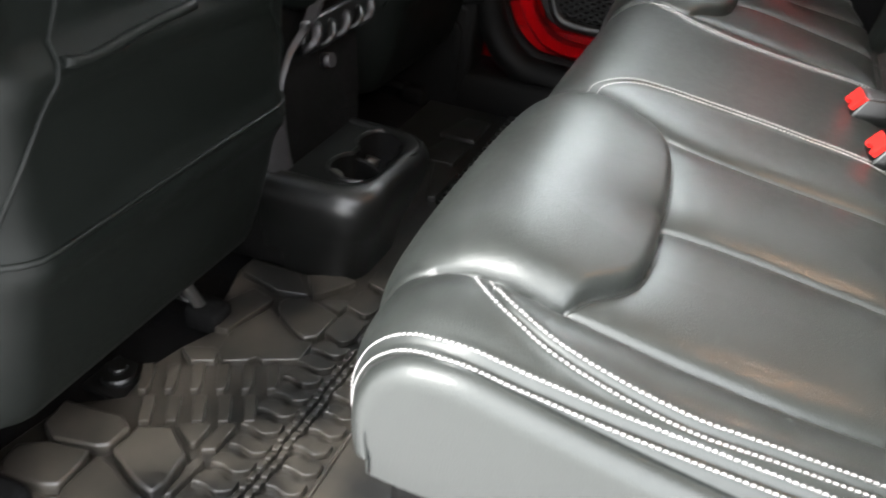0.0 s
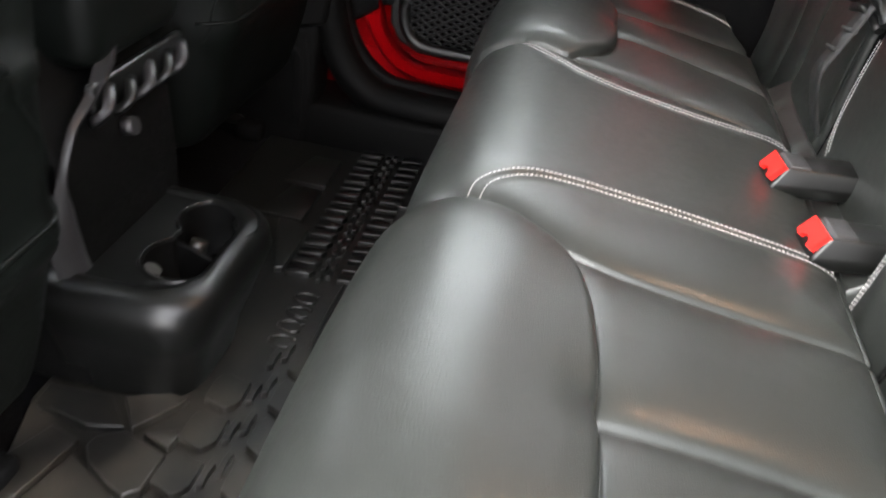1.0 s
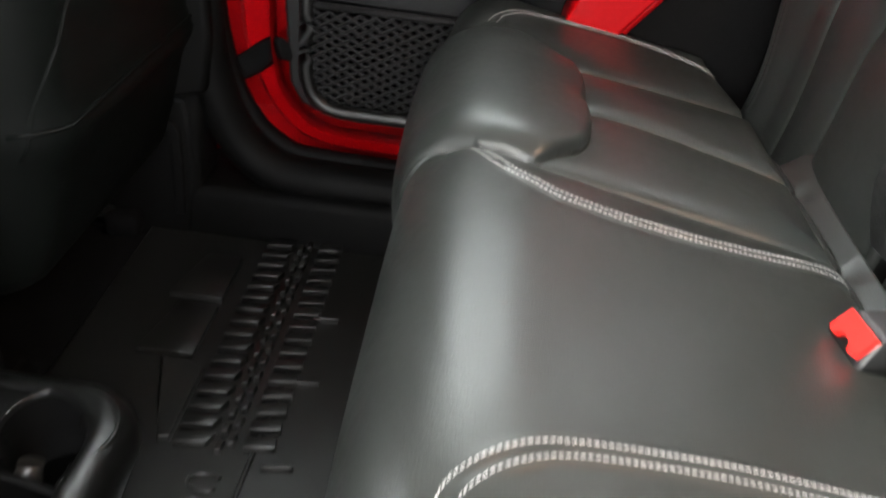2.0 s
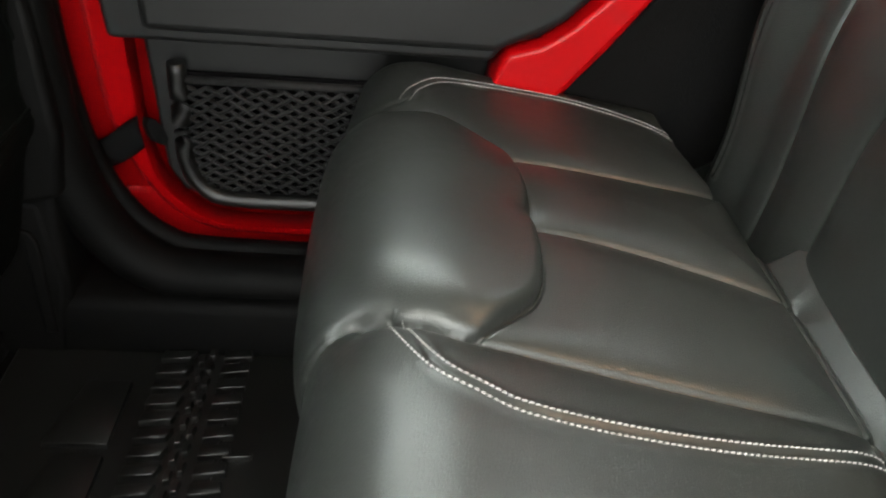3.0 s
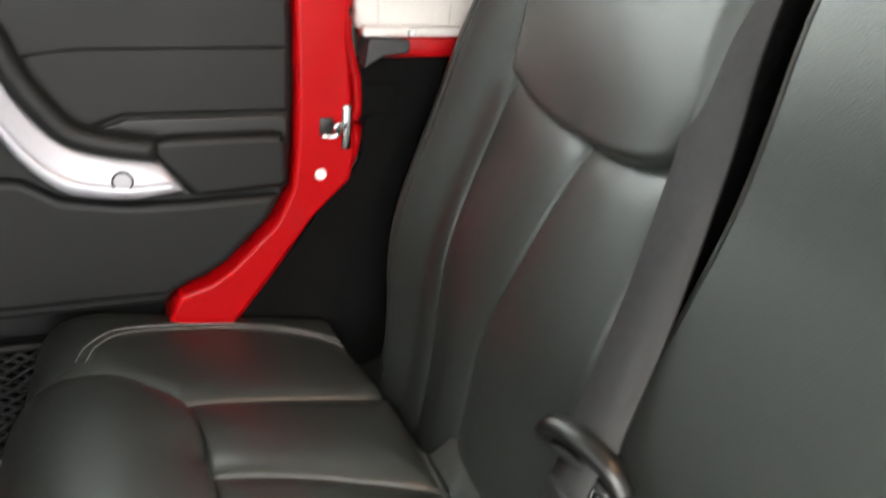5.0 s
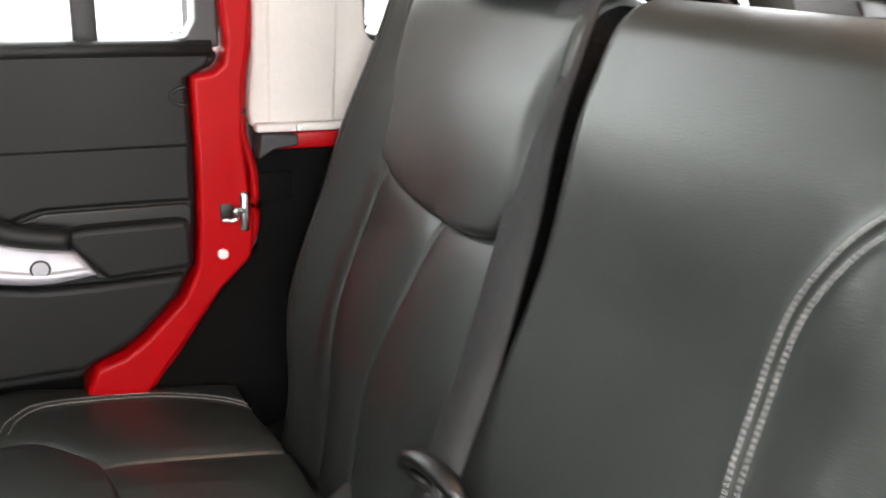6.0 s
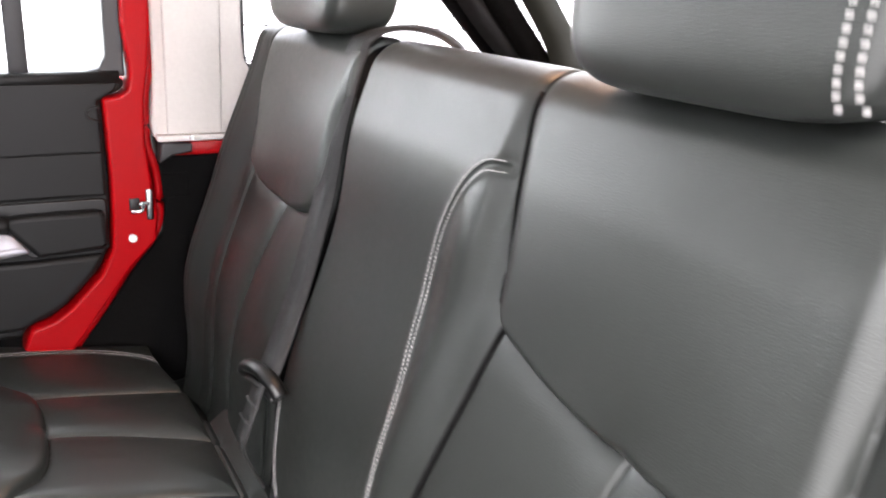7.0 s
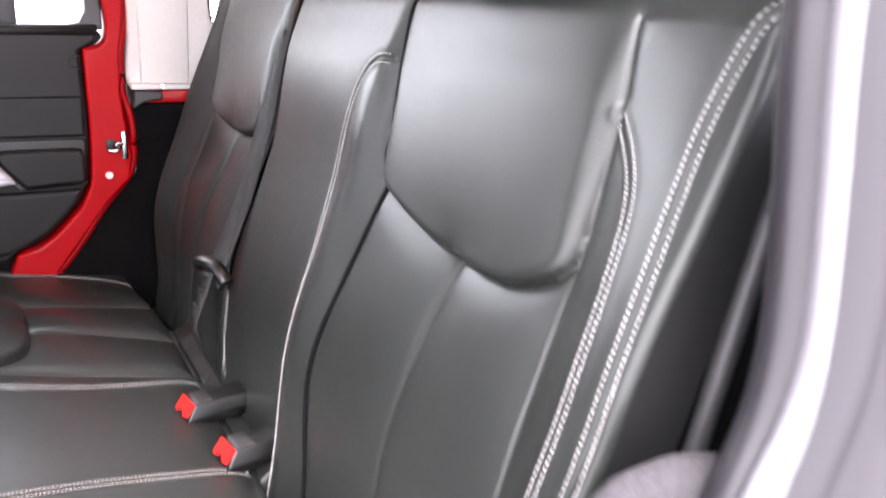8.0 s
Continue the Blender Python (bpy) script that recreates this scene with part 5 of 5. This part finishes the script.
for k in range(len(edge) - 1):
    for j in range(m3 - 1):
        ff.append((k * m3 + j, k * m3 + j + 1, k * m3 + m3 + j + 1, k * m3 + m3 + j))
raw("door_jamb", vv, ff, JAMB, near, "glossy dark rubber seal and jamb of the doorway")
# bead swells downwards to trace the widening highlight on the seal
bm = bmesh.new()
bead_rings = []
for x, z in edge:
    low = float(ease(0.72 - z, 0.0, 0.12))
    r = 0.0072 + 0.010 * low
    cx = x + 0.0165 - 0.001 * low
    bead_rings.append([(cx + r * math.cos(a), -0.692 + 0.0075 * math.sin(a), z) for a in np.linspace(0, 2 * math.pi, 20, endpoint=False)])
part("seal_bead_highlight", loft(bead_rings, bm=bm), BEAD_HIGHLIGHT, near, "glossy rubber bead of the door seal, painted pale as its highlight")
part("quarter_panel", prism([(0.44, 1.36), (0.44, 0.82), (1.25, 0.82), (1.25, -0.05), (0.38, -0.05), (0.38, 0.5), (0.41, 0.6), (0.43, 0.70), (0.42, 0.80)], "y", -0.675, -0.655, 0.004), CARPET, near, "black carpeted quarter panel")
part("wheel_house", prism([(0.36, 0.0), (0.37, 0.50), (0.41, 0.585), (0.50, 0.62), (0.80, 0.60), (1.0, 0.3), (1.0, 0.0)], "y", -0.66, -0.635, 0.015, 3), CARPET, near, "carpeted wheel arch")
hump_rows = []
for k in range(15):
    u = k / 14
    x = 0.30 + 0.15 * u
    for j in range(9):
        a = math.pi * j / 8
        hump_rows.append((x, -0.652 - 0.020 * math.cos(a), 0.40 + (0.240 - 0.045 * (1 - min(1, u / 0.25)) ** 2 - 0.02 * max(0, u - 0.45) + 0.002 * math.sin(9 * u + j)) * (0.55 + 0.45 * math.sin(a))))
raw("arch_carpet", hump_rows, [(9 * k + j, 9 * k + j + 1, 9 * k + 10 + j, 9 * k + 9 + j) for k in range(14) for j in range(8)], FELT, near, "grey felt flap over the wheel arch")
part("centre_pillar", box(-0.47, -0.40, -0.72, -0.65, -0.05, 1.36, 0.015, 3), PLASTIC, near, "black centre pillar")
part("front_door", box(-1.5, -0.47, -0.72, -0.66, -0.05, 0.79, 0.01), SOFT_TRIM, near, "charcoal front door trim")
part("sill", box(-0.42, 0.20, -0.74, -0.66, -0.1, 0.02, 0.015), FLOOR_PLASTIC, near, "black plastic sill")

roof = tagged(part("ceiling", box(-1.02, 1.28, -0.72, 0.72, 1.36, 1.40, 0.01), LINING), "pale grey hardtop roof lining", "roof", kind="structure")
# out of view; header and cowl narrow the light reaching the seat backs
screen = thing("windscreen_frame", "unseen black windscreen frame with clear glass, added to narrow the front light", "windscreen", kind="structure")
part("header", box(-1.08, -1.02, -0.70, 0.70, 1.26, 1.40, 0.01), PLASTIC, screen)
part("cowl", box(-1.40, -1.22, -0.70, 0.70, 0.70, 0.86, 0.02), PLASTIC, screen)
for sy in (-1, 1):
    part("pillar", prism([(-1.02, 1.36), (-1.09, 1.36), (-1.36, 0.80), (-1.28, 0.80)], "y", sy * 0.66, sy * 0.71, 0.01), PLASTIC, screen)
wp = part("pane", prism([(-1.050, 1.26), (-1.055, 1.26), (-1.305, 0.85), (-1.300, 0.85)], "y", -0.66, 0.66), GLASS, screen, "clear windscreen glass")
wp.visible_shadow = False
bulk = thing("dashboard", "black dashboard and firewall", "dashboard", kind="structure")
part("panel", box(-1.62, -1.35, -0.70, 0.70, -0.05, 0.72, 0.03, 3), PLASTIC, bulk)
tail = thing("tailgate", "black tailgate with rear window and warning label", "tailgate", kind="structure")
part("gate_panel", box(1.24, 1.28, -0.66, 0.66, -0.05, 0.84, 0.008), DUSTY_DARK, tail)
part("gate_rail", box(1.205, 1.25, -0.62, 0.60, 0.842, 0.893, 0.008), DUSTY_DARK, tail, "black rail under the rear window")
rp = part("rear_pane", box(1.25, 1.254, -0.62, 0.62, 0.893, 1.36), GLASS, tail, "rear window glass")
rp.visible_shadow = False
part("wiper_motor", box(1.12, 1.20, 0.15, 0.31, 0.83, 0.885, 0.014, 3), PLASTIC_GREY, tail, "grey wiper motor cover")
part("corner_trim", prism([(0.355, 0.845), (0.345, 0.862), (0.36, 0.882), (0.46, 0.887), (0.475, 0.879), (0.475, 0.858), (0.38, 0.853)], "x", 1.0, 1.06, 0.005, 3), SATIN, tail, "pale grey corner trim")
part("corner_panel", box(1.04, 1.2, 0.30, 0.62, 0.60, 0.856, 0.01), DUSTY, tail, "dusty brown-grey cargo trim")
part("hardtop_corner", box(1.215, 1.25, 0.34, 0.64, 0.893, 1.36, 0.02, 3), DUSTY, tail, "grey hardtop corner trim")
part("window_gasket", box(1.235, 1.249, -0.62, 0.34, 0.893, 0.907, 0.003), OLIVE, tail, "grey rubber window gasket")
lab = part("warning_label", box(1.2035, 1.2045, -0.018, 0.112, 0.857, 0.882), LABEL_WHITE, tail, "white and yellow warning label")
part("label_band", box(1.2025, 1.2033, -0.018, 0.112, 0.857, 0.866), LABEL_YELLOW, lab, "yellow band")
for k in range(3):
    part("label_mark", box(1.2022, 1.2034, 0.005 + 0.034 * k, 0.02 + 0.034 * k, 0.871, 0.876), INK, lab)

bars = thing("sport_bar", "padded black roll bar with rear braces", "roll bar")
part("crossbar", tube([(0.46, -0.60, 1.28), (0.46, 0.60, 1.28)], 0.034, 14), CARPET, bars)
for sy in (-1, 1):
    part("brace", tube(curve_through([(0.41, sy * 0.5, 1.265), (0.757, sy * 0.5, 0.915), (0.85, sy * 0.502, 0.822), (0.93, sy * 0.505, 0.72)], 0.04), 0.017, 12), CARPET, bars, "padded rear brace")
straps = thing("cargo_straps", "dark webbing straps hanging behind the rear seat", "strap")
for y, x0, x1, w, mt, lb in ((0.462, 0.765, 0.862, 0.05, WEBBING, ""), (0.435, 0.80, 0.885, 0.05, CARPET, ""), (0.392, 0.848, 0.912, 0.056, OLIVE, "olive grey webbing")):
    run = curve_through([(x0 - 0.30, y, 1.27), (x0, y, 0.92), (x1, y - 0.004, 0.815), (x1 + 0.05, y - 0.01, 0.70)], 0.02)
    v, f = ribbon(run, [Vector((w * 0.85, -w * 0.52, 0))] * len(run), None, 0.003)
    raw("strap", v, f, mt, straps, lb)
lamp = thing("dome_lamp", "small lit warm dome lamp under the roof bar", "lamp")
part("lens", box(0.50, 0.56, -0.11, -0.01, 1.190, 1.196, 0.003), LAMP_LENS, lamp)
part("housing", box(0.47, 0.57, -0.13, 0.01, 1.197, 1.358, 0.012), PLASTIC, lamp)

ground = tagged(part("ground", box(-60, 60, -60, 60, -0.8, -0.62), CONCRETE), "pale concrete ground round the car", "ground", kind="structure")

# ---------------------------------------------------------------- outside, seen through the rear windows
fence = thing("fence", "grey wire fence beyond the car", "fence", at=(4.0, 5.0, -0.62))
for k in range(7):
    part("post", tube([(-3.0 + 1.4 * k, 0, 0), (-3.0 + 1.4 * k, 0, 2.3)], 0.03, 8), PLASTIC_GREY, fence)
for k in range(9):
    part("wire", tube([(-3.2, 0, 0.3 + 0.24 * k), (5.6, 0, 0.3 + 0.24 * k)], 0.007, 6), PLASTIC_GREY, fence)
for k in range(30):
    part("mesh_wire", tube([(-3.2 + 0.29 * k, 0.01, 0.1), (-2.9 + 0.29 * k, 0.01, 2.25)], 0.005, 6), PLASTIC_GREY, fence)
FOLIAGE = material("far_foliage", (0.05, 0.085, 0.045), 0.8, vary=0.4, blotch=0.6)
rng = random.Random(5)
verts, faces = [], []
for k in range(900):
    y = rng.uniform(-26, 30)
    top = 1.3 + 1.5 * abs(math.sin(y * 0.31 + 1)) + 0.9 * math.sin(y * 0.9) ** 2
    c = Vector((52 + rng.uniform(-2, 2), y, -0.6 + rng.uniform(0, 1) ** 0.8 * (top + 0.6)))
    r = rng.uniform(0.25, 0.6)
    n = len(verts)
    for j in range(6):
        d = Vector((rng.gauss(0, 1), rng.gauss(0, 1), rng.gauss(0, 1))).normalized()
        verts.append(c + d * r)
    faces += [(n, n + 1, n + 2), (n + 1, n + 3, n + 4), (n + 2, n + 4, n + 5), (n, n + 3, n + 5)]
tree_line = tagged(raw("tree_line", verts, faces, FOLIAGE, smooth=False), "distant dark green trees beyond the rear window", "trees", kind="stuff")
